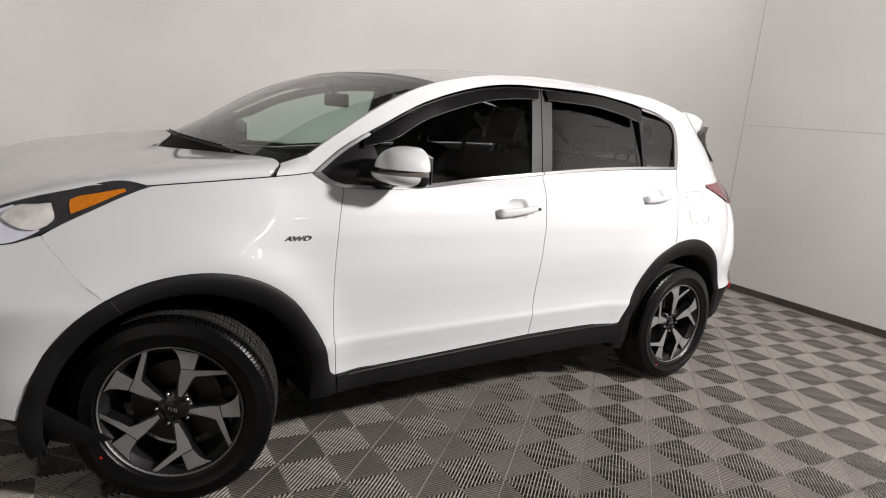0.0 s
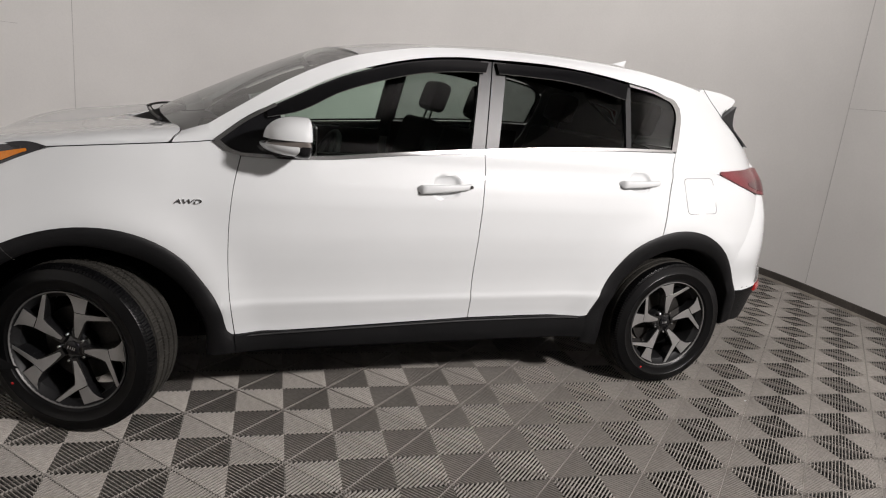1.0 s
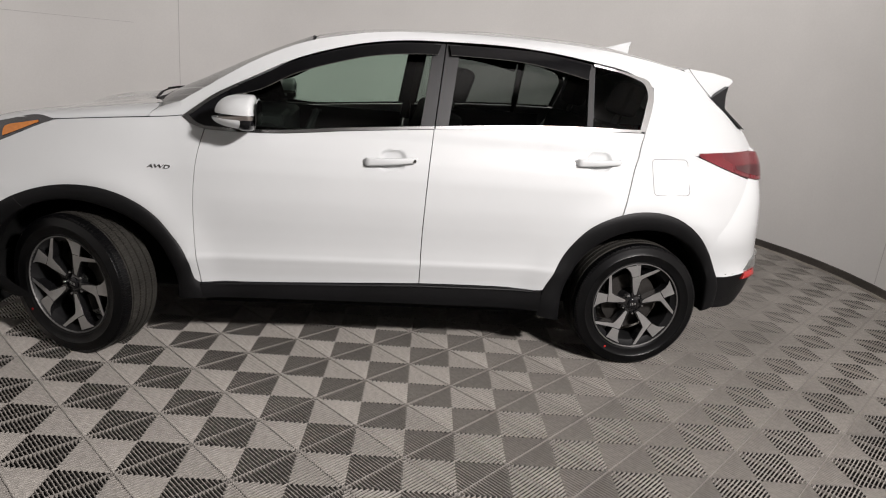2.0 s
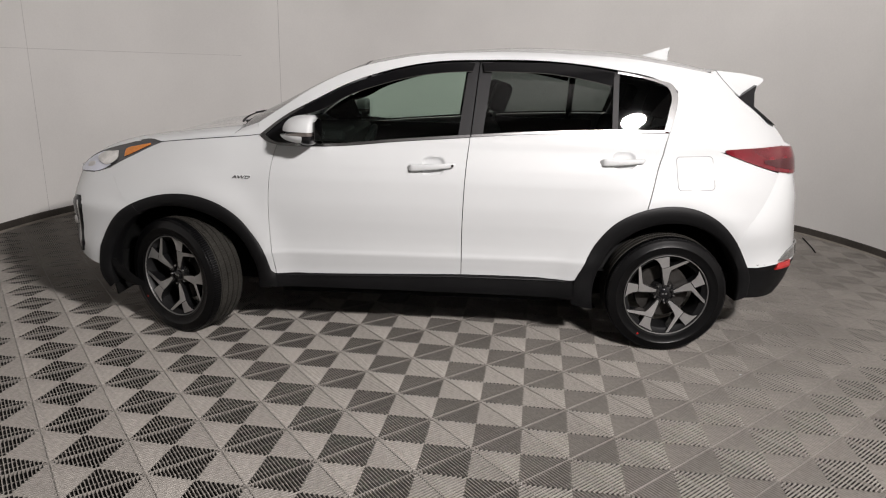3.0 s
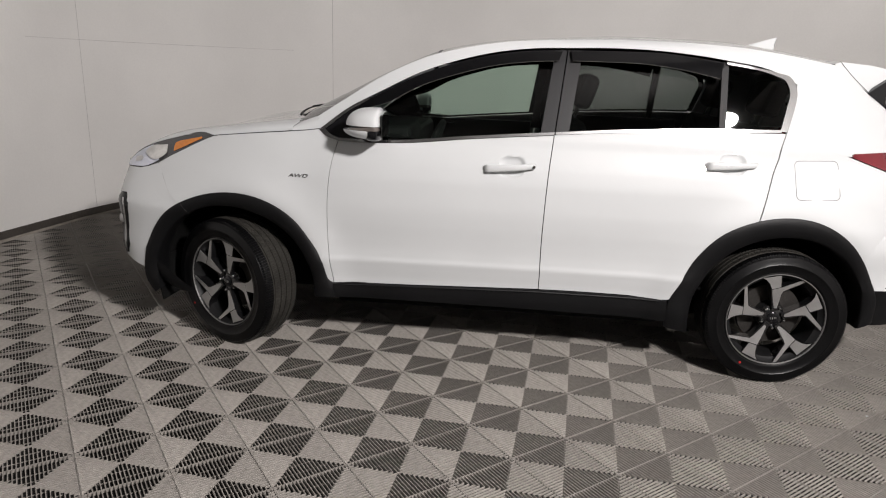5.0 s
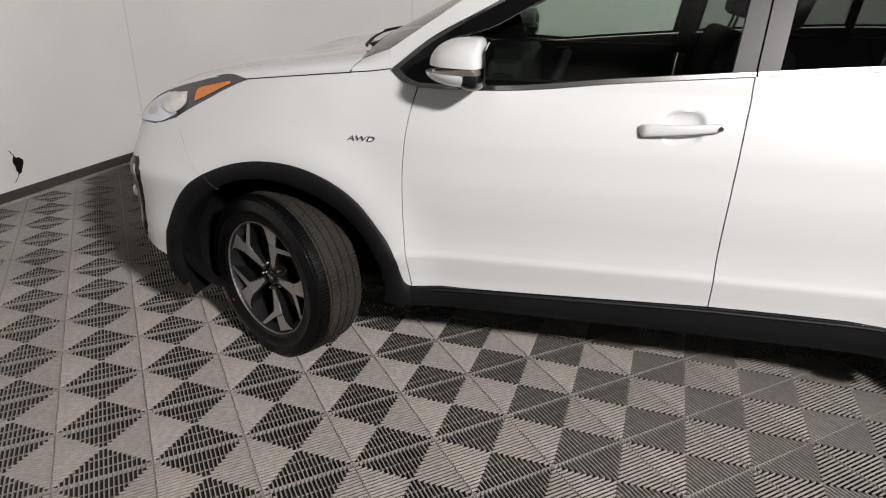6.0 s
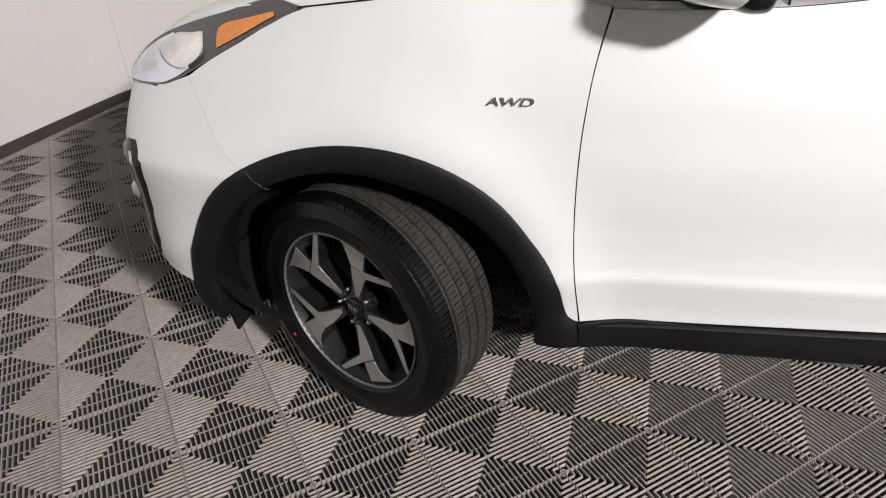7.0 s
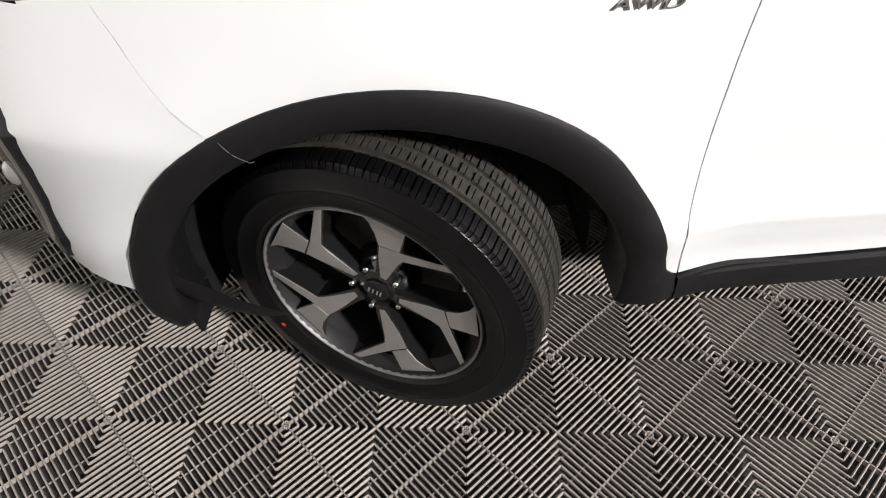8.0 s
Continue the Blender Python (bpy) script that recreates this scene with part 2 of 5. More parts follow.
def booth_line(off=0.0, n=14):
    """The plan of the wall's inner face, moved outwards by off, anticlockwise from the front left, with rounded back corners."""
    pts = [(XL - off, YF - off), (XL - off, YF / 2), (XL - off, YB - BEND)]
    for k in LEFT_STEPS:
        a = math.pi - math.pi / 2 * k
        pts.append((XL + BEND + (BEND + off) * math.cos(a), YB - BEND + (BEND + off) * math.sin(a)))
    pts += [(XL + BEND + 1.0, YB + off)]
    for k in range(0, n + 1):
        a = math.pi / 2 - math.pi / 2 * k / n
        pts.append((XR - BEND + (BEND + off) * math.cos(a), YB - BEND + (BEND + off) * math.sin(a)))
    pts += [(XR + off, YF / 2), (XR + off, YF - off)]
    return pts


def strip_wall(name, inner, outer, z0, z1, mat, label=""):
    bm = bmesh.new()
    n = len(inner)
    ring = []
    for (ax, ay), (bx, by) in zip(inner, outer):
        ring.append([bm.verts.new(v) for v in ((ax, ay, z0), (ax, ay, z1), (bx, by, z1), (bx, by, z0))])
    for r0, r1 in zip(ring[:-1], ring[1:]):
        for k in range(4):
            j = (k + 1) % 4
            bm.faces.new((r0[k], r0[j], r1[j], r1[k]))
    bm.faces.new(ring[0])
    bm.faces.new(ring[-1][::-1])
    bmesh.ops.recalc_face_normals(bm, faces=bm.faces)
    ob = finish(name, bm, mat, smooth=30)
    a = math.pi - math.pi / 2 * BOARD
    edge = Vector((XL + BEND + BEND * math.cos(a), YB - BEND + BEND * math.sin(a)))
    for e in ob.data.edges:
        if name == "wall_back" and all((ob.data.vertices[v].co.xy - edge).length < 0.2 for v in e.vertices):
            e.use_edge_sharp = True
    return tagged(ob, label, "wall", kind="structure")


wall = strip_wall("wall_back", booth_line(0.0), booth_line(0.15), -0.02, CEILING, WALL, "smooth off-white painted wall with rounded corners")
# unseen wall that closes the booth, kept dark to cut bounced light
front = strip_wall("wall_front", [(XL, YF), (XR, YF)], [(XL, YF - 0.15), (XR, YF - 0.15)], -0.02, CEILING, DARKWALL, "dark wall out of view behind the booth, holds down bounced light")
skirt = strip_wall("baseboard", booth_line(-0.014), booth_line(-0.001), 0.012, 0.075, BASE, "dark brown baseboard along the booth wall")
lip = strip_wall("trim", booth_line(-0.024), booth_line(-0.015), -0.01, 0.014, material("grey_edge_trim", (0.34, 0.31, 0.27), 0.5, grain=0.15, grain_scale=40, blotch=0.2, blotch_scale=4), "worn grey floor edge strip")
for ob in (skirt, lip):
    ob["category"] = "trim"

# ceiling out of view; its dark colour lowers the ambient light
bm = bmesh.new()
box(bm, (XL - 0.2, YF - 0.2, CEILING), (XR + 0.2, YB + 0.2, CEILING + 0.12))
tagged(finish("ceiling", bm, CEIL, smooth=0), "ceiling out of view, darkened to hold down bounced light", "ceiling", kind="structure")


def along(s):
    """The point and heading at length s along the wall's inner face."""
    pts = [Vector(p) for p in booth_line(0.0, 40)]
    for a, b in zip(pts[:-1], pts[1:]):
        d = (b - a).length
        if s <= d:
            return a + (b - a) * (s / d), (b - a).normalized()
        s -= d
    return pts[-1], (pts[-1] - pts[-2]).normalized()


def wall_joint(name, s0, z0, s1, z1, wide=0.004):
    """A filled board joint that stands a hair proud of the wall."""
    bm = bmesh.new()
    n = 24
    rows = []
    for k in range(n + 1):
        t = k / n
        p, d = along(s0 + (s1 - s0) * t)
        nrm = Vector((d.y, -d.x, 0))
        z = z0 + (z1 - z0) * t
        q = Vector((p.x, p.y, z))
        side = Vector((d.x, d.y, 0)) if abs(s1 - s0) < 0.2 else Vector((0, 0, 1))
        rows.append([q + side * wide * a + nrm * b for a, b in ((-1, 0.0004), (-0.6, 0.0018), (0.6, 0.0018), (1, 0.0004))])
    grid_mesh(bm, rows)
    bmesh.ops.recalc_face_normals(bm, faces=bm.faces)
    return tagged(finish(name, bm, SEAM), "faint filled joint between wall boards", "wall joint", kind="structure")


LEN = sum((Vector(b) - Vector(a)).length for a, b in zip(booth_line(0, 40)[:-1], booth_line(0, 40)[1:]))
SIDE = YB - BEND - YF
wall_joint("wall_joint", LEN - SIDE, 0.08, LEN - SIDE, CEILING, 0.005)
wall_joint("wall_joint", LEN - SIDE, 1.57, LEN - SIDE + 1.3, 1.57, 0.0022)
wall_joint("wall_joint", SIDE + BOARD * BEND * math.pi / 2, 0.08, SIDE + BOARD * BEND * math.pi / 2, CEILING, 0.003)
wall_joint("wall_joint", SIDE + 0.36, 0.08, SIDE + 0.36, CEILING, 0.002)
wall_joint("wall_joint", SIDE - 0.2, 1.565, SIDE + 2.70, 1.58, 0.0018)

# subfloor slab
bm = bmesh.new()
box(bm, (XL - 0.15, YF - 0.15, -0.12), (XR + 0.15, YB + 0.15, -0.0150))
floor = tagged(finish("floor", bm, SLAB, smooth=0), "grey ribbed interlocking plastic tile floor", "floor", kind="structure")

# one ribbed floor tile: a square on its corner, its four triangles ribbed across their outer edges
TILE = 0.4 / math.sqrt(2) * 1.0
HALF = TILE / 2


def tile_parts(ox=0.0, oy=0.0, turn=math.pi / 4):
    """Vertices and faces of one tile in its own axes, turned by 45 degrees and moved."""
    vs, fs = [], []

    def prism(x0, x1, y0, y1, t, zt, zb, quarter):
        # a low ridge with steep sides and a blunt crest
        c, s = ((1, 0), (0, 1), (-1, 0), (0, -1))[quarter]
        base = len(vs)
        ring = ((x0 - t, zb), (x0 - t * 0.86, zt - 0.0007), (x0 - t * 0.45, zt), (x0 + t * 0.45, zt), (x0 + t * 0.86, zt - 0.0007), (x0 + t, zb))
        for y in (y0, y1):
            for x, z in ring:
                px, py = x * c - y * s, x * s + y * c
                vs.append((px, py, z))
        n = len(ring)
        for k in range(n - 1):
            fs.append((base + k, base + k + n, base + k + n + 1, base + k + 1))
        cap = len(vs)
        vs.extend(vs[base:base + 2 * n])
        fs.append(tuple(cap + k for k in range(n)))
        fs.append(tuple(cap + n + k for k in range(n))[::-1])

    ribs = 21
    pitch = TILE / ribs
    for q in range(4):
        for k in range(ribs):
            x = -HALF + (k + 0.5) * pitch
            prism(x, x, -HALF + 0.0022, -abs(x) - 0.001, 0.0020, 0.0, -0.0078, q)
        # outer edge bar
        c, s = ((1, 0), (0, 1), (-1, 0), (0, -1))[q]
        for y0, y1, zt in ((-HALF + 0.0003, -HALF + 0.0013, -0.0008), (-HALF + 0.052, -HALF + 0.0535, -0.0105), (-HALF + 0.098, -HALF + 0.0995, -0.0105)):
            e = abs(y1) if y0 > -HALF + 0.01 else HALF - 0.0008
            base = len(vs)
            for x, y, z in ((-e, y0, zt), (e, y0, zt), (e, y1, zt), (-e, y1, zt), (-e, y0, -0.0148), (e, y0, -0.0148), (e, y1, -0.0148), (-e, y1, -0.0148)):
                vs.append((x * c - y * s, x * s + y * c, z))
            for f in ((0, 1, 2, 3), (4, 5, 1, 0), (6, 7, 3, 2)):
                fs.append(tuple(base + i for i in f))
    ca, sa = math.cos(turn), math.sin(turn)
    vs = [(x * ca - y * sa + ox, x * sa + y * ca + oy, z) for x, y, z in vs]
    return vs, fs


def tile_mesh(name, places):
    allv, allf = [], []
    for ox, oy in places:
        v, f = tile_parts(ox, oy)
        base = len(allv)
        allv += v
        allf += [tuple(base + i for i in g) for g in f]
    me = bpy.data.meshes.new(name)
    me.from_pydata(allv, [], allf)
    me.materials.append(RIB)
    return me


SQ = 0.2
near, far = [], []
for i in range(-17, 26):
    for j in range(-32, 26):
        if (i + j) % 2:
            continue
        x, y = i * SQ, j * SQ
        if not (XL - 0.05 < x < XR + 0.05 and YF - 0.05 < y < YB + 0.05):
            continue
        (near if -1.9 < x < 3.4 and -1.75 < y < 0.65 else far).append((x, y))
# ---------------------------------------------------------------- the car: x from the front axle to the rear, y to its right side, z up
HW = 0.915
CAR = pose(-0.354, 0.102, 0, 0, 0, 6.43) @ pose(0, HW, 0)
car = thing("car", "white compact sport utility car with black lower cladding", "car", CAR)

rise = curve1([(0.18, 0.075), (0.26, 0.03), (0.34, 0.010), (0.40, 0.008), (0.47, -0.003), (0.50, -0.008), (0.525, -0.003), (0.56, -0.002), (0.62, -0.006), (0.70, -0.016), (0.80, -0.024), (0.90, -0.023), (0.98, -0.011),
               (1.04, 0.006), (1.09, 0.026), (1.135, 0.056), (1.20, 0.0750), (1.30, 0.1045), (1.45, 0.1515), (1.54, 0.183), (1.58, 0.205), (1.62, 0.26)])
waist = curve1([(-0.90, 0.95), (-0.84, 0.66), (-0.79, 0.46), (-0.72, 0.29), (-0.66, 0.17), (-0.625, 0.105), (-0.59, 0.066), (-0.53, 0.040), (-0.45, 0.022), (-0.3, 0.006), (-0.1, 0.0), (0.15, -0.008), (0.5, -0.014), (1.0, -0.008), (1.6, 0.0),
                (2.3, 0.002), (2.7, 0.004), (3.0, 0.014), (3.15, 0.036), (3.25, 0.07), (3.35, 0.13), (3.47, 0.23), (3.55, 0.34), (3.62, 0.52)])
HUBS = ((0.0, 0.336), (2.722, 0.336))


def inset(u, z):
    """How far the body side lies inside the outermost plane."""
    flare = sum(0.030 * math.exp(-((math.hypot(u - hu, z - hz) - 0.5) / 0.1) ** 2) for hu, hz in HUBS)
    narrow = max(0.0, z - 1.1) * (0.30 * max(0.0, u - 2.75) + 0.16 * max(0.0, 1.0 - u))
    narrow += max(0.0, z - 0.72) * 0.75 * max(0.0, 0.3 - u) ** 1.4 + max(0.0, z - 0.78) * 0.22 * max(0.0, u - 2.5)
    narrow += max(0.0, z - 0.6) * 0.065 * math.exp(-((u - 0.38) / 0.25) ** 2)
    return rise(z) + waist(u) + narrow - flare


def dent(u, z):
    """The hollows in the doors behind the handles."""
    return sum(0.022 * max(0.0, 1 - ((u - hu) / 0.062) ** 4 - ((z - hz) / 0.046) ** 2) ** 0.6 for hu, hz in ((1.408, 1.004), (2.424, 1.060)))


def skin(u, z, side=-1, proud=0.0):
    return Vector((u, side * (HW - inset(u, z) + proud), z))


def coons(bottom, right, top, left, n, m, place):
    """A patch between four border curves; place maps its (u, z) to the world of the car."""
    bo, to = spline(bottom, n), spline(top, n)
    le, ri = spline(left, m), spline(right, m)
    rows = []
    for j in range(m + 1):
        t = j / m
        row = []
        for i in range(n + 1):
            s = i / n
            p = (1 - t) * bo[i] + t * to[i] + (1 - s) * le[j] + s * ri[j] - ((1 - s) * (1 - t) * bo[0] + s * (1 - t) * bo[-1] + (1 - s) * t * to[0] + s * t * to[-1])
            row.append(place(float(p[0]), float(p[1])))
        rows.append(row)
    return rows


def fold(bm, vs, vec):
    """Turns the border of a patch inwards by vec, so that the panel has an edge."""
    ring = vs[0] + [r[-1] for r in vs[1:]] + vs[-1][-2::-1] + [r[0] for r in vs[-2:0:-1]]
    low = [bm.verts.new(v.co + vec) for v in ring]
    for k in range(len(ring)):
        j = (k + 1) % len(ring)
        try:
            bm.faces.new((ring[k], low[k], low[j], ring[j]))
        except ValueError:
            pass


def panel(name, mat, bottom, right, top, left, n=28, m=18, proud=0.0, depth=0.014, parent=None, label="", sides=(-1, 1)):
    """A body panel on both sides of the car (or on one)."""
    made = []
    for side in sides:
        bm = bmesh.new()
        vs = grid_mesh(bm, coons(bottom, right, top, left, n, m, lambda u, z: skin(u, z, side, proud - (dent(u, z) if name.endswith("_door") else (0.09 if u < 1.6 else 0.08) * (z - 1.30) if name.endswith("side_window") else 0))), flip=side > 0)
        if depth:
            fold(bm, vs, Vector((0, -side * depth, 0)))
        bmesh.ops.recalc_face_normals(bm, faces=bm.faces)
        made.append(part(name, bm, mat, parent or car, label, smooth=40))
    return made


ARCH_F = [(-0.470, 0.382), (-0.449, 0.47), (-0.407, 0.571), (-0.299, 0.705), (-0.165, 0.776), (0.0, 0.811), (0.151, 0.801), (0.272, 0.755), (0.357, 0.693), (0.423, 0.610), (0.469, 0.540), (0.498, 0.475), (0.513, 0.415), (0.5245, 0.387), (0.5465, 0.377)]
ARCH_R = [(2.212, 0.394), (2.246, 0.478), (2.300, 0.607), (2.405, 0.739), (2.556, 0.815), (2.70, 0.838), (2.829, 0.820), (2.965, 0.750), (3.072, 0.640), (3.156, 0.500)]

# front door, rear door, wing, quarter
panel("front_wing", PAINT,
      [(-0.243, 0.742)] + ARCH_F[4:], [(0.5470, 0.376), (0.5254, 0.532), (0.5164, 0.70), (0.5204, 0.861), (0.5364, 0.989), (0.5586, 1.085)],
      [(-0.390, 0.921), (-0.36, 0.940), (-0.25, 0.997), (-0.10, 1.066), (0.12, 1.096), (0.314, 1.114), (0.462, 1.128), (0.558, 1.085)],
      [(-0.243, 0.742), (-0.293, 0.79), (-0.325, 0.826), (-0.353, 0.866), (-0.371, 0.889), (-0.390, 0.921)], n=44, m=26, label="white painted wing panel")
fdoor = panel("front_door", PAINT,
      [(0.551, 0.376), (0.8, 0.378), (1.2, 0.388), (1.577, 0.399)], [(1.577, 0.399), (1.5725, 0.745), (1.5845, 1.032), (1.598, 1.152)],
      [(0.563, 1.083), (0.70, 1.082), (0.852, 1.086), (1.2, 1.118), (1.598, 1.152)],
      [(0.551, 0.376), (0.528, 0.532), (0.519, 0.70), (0.523, 0.861), (0.539, 0.989), (0.563, 1.083)], n=150, m=110, label="white painted front door")
rdoor = panel("rear_door", PAINT,
      [(1.5812, 0.399), (1.8, 0.400), (2.0, 0.398), (2.19, 0.394), (2.2075, 0.397), (2.246, 0.478), (2.300, 0.607), (2.405, 0.739), (2.556, 0.815)], [(2.556, 0.815), (2.586, 0.945), (2.610, 1.046), (2.640, 1.119), (2.668, 1.207)],
      [(1.6022, 1.155), (2.0, 1.184), (2.376, 1.202), (2.668, 1.208)],
      [(1.5812, 0.399), (1.5767, 0.745), (1.5887, 1.032), (1.6022, 1.155)], n=150, m=110, label="white painted rear door")
panel("rear_quarter", PAINT,
      ARCH_R[4:9], [(3.072, 0.640), (3.197, 0.83), (3.30, 1.008)], [(2.673, 1.212), (2.98, 1.108), (3.185, 1.040), (3.30, 1.008)],
      [(2.561, 0.815), (2.591, 0.945), (2.615, 1.046), (2.645, 1.119), (2.673, 1.212)], n=30, m=26, label="white painted rear quarter panel")
panel("rear_pillar", PAINT,
      [(2.673, 1.209), (2.80, 1.163), (2.98, 1.114), (3.15, 1.133), (3.40, 1.150)], [(3.40, 1.150), (3.343, 1.222), (3.274, 1.283), (3.18, 1.344), (3.078, 1.401), (2.965, 1.515)],
      [(2.79, 1.543), (2.87, 1.531), (2.965, 1.515)], [(2.673, 1.209), (2.694, 1.28), (2.714, 1.37), (2.714, 1.43), (2.79, 1.543)], n=24, m=24, depth=0.02, label="white painted rear pillar")
panel("roof_side", PAINT,
      [(0.455, 1.132), (0.584, 1.232), (0.755, 1.325), (0.948, 1.422), (1.124, 1.483), (1.3, 1.526), (1.477, 1.550), (1.627, 1.557), (2.016, 1.562), (2.372, 1.528), (2.615, 1.480), (2.714, 1.43)],
      [(2.714, 1.43), (2.79, 1.543)],
      [(0.445, 1.194), (0.55, 1.263), (0.76, 1.395), (1.00, 1.503), (1.15, 1.541), (1.293, 1.568), (1.6, 1.596), (1.965, 1.606), (2.403, 1.590), (2.65, 1.563), (2.79, 1.543)],
      [(0.455, 1.132), (0.445, 1.194)], n=70, m=8, depth=0.02, label="white roof side rail and pillar")


# front bumper and tail, swept round the corners
NOSE = curve1([(0.2, 0.10), (0.3, 0.03), (0.42, 0.0), (0.75, 0.0), (0.85, 0.02), (0.93, 0.06)])


def front_line(z, u0, n=26):
    """The left half of the bumper's plan at height z, from x u0 at the wing to the middle of the nose."""
    pts = []
    for u in (u0, (u0 + -0.53) / 2, -0.53, -0.57, -0.60, -0.63, -0.66, -0.72, -0.79, -0.84):
        if pts and u > pts[-1][0] - 0.004:
            continue
        pts.append((u + NOSE(z) * max(0.0, (-0.53 - u)) / 0.332, min(inset(u, z), 0.80)))
    pts.append((-0.872 + NOSE(z), 0.915))
    return [(p[0], -(HW - p[1])) for p in spline(pts, n)]


def front_rows(zs, u0, n=26, pull=0.0):
    rows = []
    for z in zs:
        row = front_line(z, u0(z), n)
        row[-1] = (row[-1][0], 0.0)
        rows.append([Vector((x + pull, y, z)) for x, y in row] + [Vector((x + pull, -y, z)) for x, y in row[-2::-1]])
    return rows


wing_edge = curve1([(0.375, -0.471), (0.47, -0.450), (0.571, -0.409), (0.65, -0.352), (0.705, -0.299), (0.742, -0.2435), (0.79, -0.2935), (0.826, -0.3255), (0.866, -0.3535), (0.889, -0.3715)])
bm = bmesh.new()
rows = front_rows([0.375, 0.42, 0.47, 0.52, 0.585, 0.61, 0.65, 0.68, 0.705, 0.725, 0.742, 0.765, 0.79, 0.808, 0.826, 0.846, 0.866, 0.889], wing_edge)
# the lower edge climbs from the arch to the corner
for j, r in enumerate(rows[:2]):
    for p in r:
        k = min(max((-0.45 - p.x) / 0.14, 0), 1)
        p.z += (0.05 if j == 0 else 0.02) * k
grid_mesh(bm, rows)
bmesh.ops.recalc_face_normals(bm, faces=bm.faces)
bumper = part("front_bumper", bm, PAINT, car, "white painted front bumper", smooth=45)
panel("front_bumper", PAINT, [(-0.49, 0.884), (-0.43, 0.884), (-0.3705, 0.884)], [(-0.3705, 0.884), (-0.3725, 0.889), (-0.3915, 0.921)], [(-0.49, 0.894), (-0.44, 0.905), (-0.3915, 0.921)],
      [(-0.49, 0.884), (-0.49, 0.894)], 16, 6, 0.0, 0.01, None, "white painted bumper corner under the headlamp")
bm = bmesh.new()
rows = front_rows([0.25, 0.28, 0.32, 0.38, 0.43], lambda z: -0.44 + (0.43 - z) * 0.1, pull=0.035)
grid_mesh(bm, [[p + Vector((1.0 * (0.43 - p.z), 0, 0)) for p in r] for r in rows])
bmesh.ops.recalc_face_normals(bm, faces=bm.faces)
part("front_lip", bm, CLAD, car, "black plastic lower lip")

# tail: lower body, bumper and tailgate
TAIL = curve1([(0.28, 0.10), (0.40, 0.01), (0.52, -0.012), (0.61, -0.012), (0.68, 0.012), (0.80, 0.042), (0.90, 0.066), (1.0, 0.105), (1.12, 0.112), (1.16, 0.128)])


def tail_rows(zs, u0, n=20):
    rows = []
    for z in zs:
        a, tip = u0(z), 3.630 - TAIL(z)
        w0 = HW - inset(a, z)
        row = []
        for k in range(n + 1):
            t = k / n * math.pi / 2
            row.append((a + (tip - a) * math.sin(t) ** 0.88, w0 * math.cos(t) ** 0.82 if k < n else 0.0))
        rows.append([Vector((x, -y, z)) for x, y in row] + [Vector((x, y, z)) for x, y in row[-2::-1]])
    return rows


def tail_skin(u, z, side, proud=0.0):
    """The car's side, carried on round the tail's corner."""
    a, tip = tail_edge(z), 3.630 - TAIL(z)
    if u <= a:
        return skin(u, z, side, proud)
    t = math.asin(min(((u - a) / (tip - a)) ** (1 / 0.88), 0.999))
    return Vector((u + proud * math.sin(t), side * ((HW - inset(a, z)) * math.cos(t) ** 0.82 + proud), z))


tail_edge = curve1([(0.50, 3.156), (0.64, 3.0715), (0.83, 3.1965), (1.008, 3.2995), (1.15, 3.365)])
bm = bmesh.new()
rows = tail_rows([0.50, 0.53, 0.57, 0.62, 0.66, 0.72, 0.78, 0.84, 0.90, 0.96, 1.01, 1.06, 1.11, 1.15], tail_edge)
for p in rows[0]:
    p.z += 0.02 * min(max((p.x - 3.2) / 0.15, 0), 1)
# the shelf under the rear window
rows.append([Vector((p.x - 0.6 * max(p.x - 3.37, 0), p.y * 0.97, 1.166)) for p in rows[-1]])
grid_mesh(bm, rows, flip=True)
bmesh.ops.recalc_face_normals(bm, faces=bm.faces)
part("tailgate", bm, PAINT, car, "white painted tailgate and bumper", smooth=45)
bm = bmesh.new()
grid_mesh(bm, tail_rows([0.315, 0.34, 0.38, 0.43, 0.47, 0.498, 0.517], curve1([(0.315, 3.14), (0.40, 3.14), (0.517, 3.156)])), flip=True)
bmesh.ops.recalc_face_normals(bm, faces=bm.faces)
part("rear_bumper_lower", bm, CLAD, car, "black textured lower rear bumper")

# bonnet, roof, screens: sheets across the car
def sheet(name, mat, us, edge, ze, zc, n=20, power=2.2, label="", depth=0.0, bow=0.0):
    bm = bmesh.new()
    rows = []
    for u in us:
        w, a, c = edge(u), ze(u), zc(u)
        rows.append([Vector((u - (bow(u) if callable(bow) else bow) * (1 - (k / n * 2 - 1) ** 2), w * (k / n * 2 - 1), a + (c - a) * (1 - abs(k / n * 2 - 1) ** power))) for k in range(n + 1)])
    vs = grid_mesh(bm, rows)
    if depth:
        fold(bm, vs, Vector((0, 0, -depth)))
    bmesh.ops.recalc_face_normals(bm, faces=bm.faces)
    return part(name, bm, mat, car, label, smooth=40)


hood_z = curve1([(-0.84, 0.872), (-0.75, 0.885), (-0.62, 0.905), (-0.55, 0.960), (-0.425, 1.021), (-0.261, 1.060), (-0.10, 1.076), (0.12, 1.1), (0.314, 1.118), (0.46, 1.130)])
hood_c = curve1([(-0.84, 0.875), (-0.75, 0.92), (-0.62, 0.955), (-0.55, 0.982), (-0.425, 1.03), (-0.261, 1.070), (-0.10, 1.095), (0.12, 1.125), (0.314, 1.145), (0.46, 1.155)])
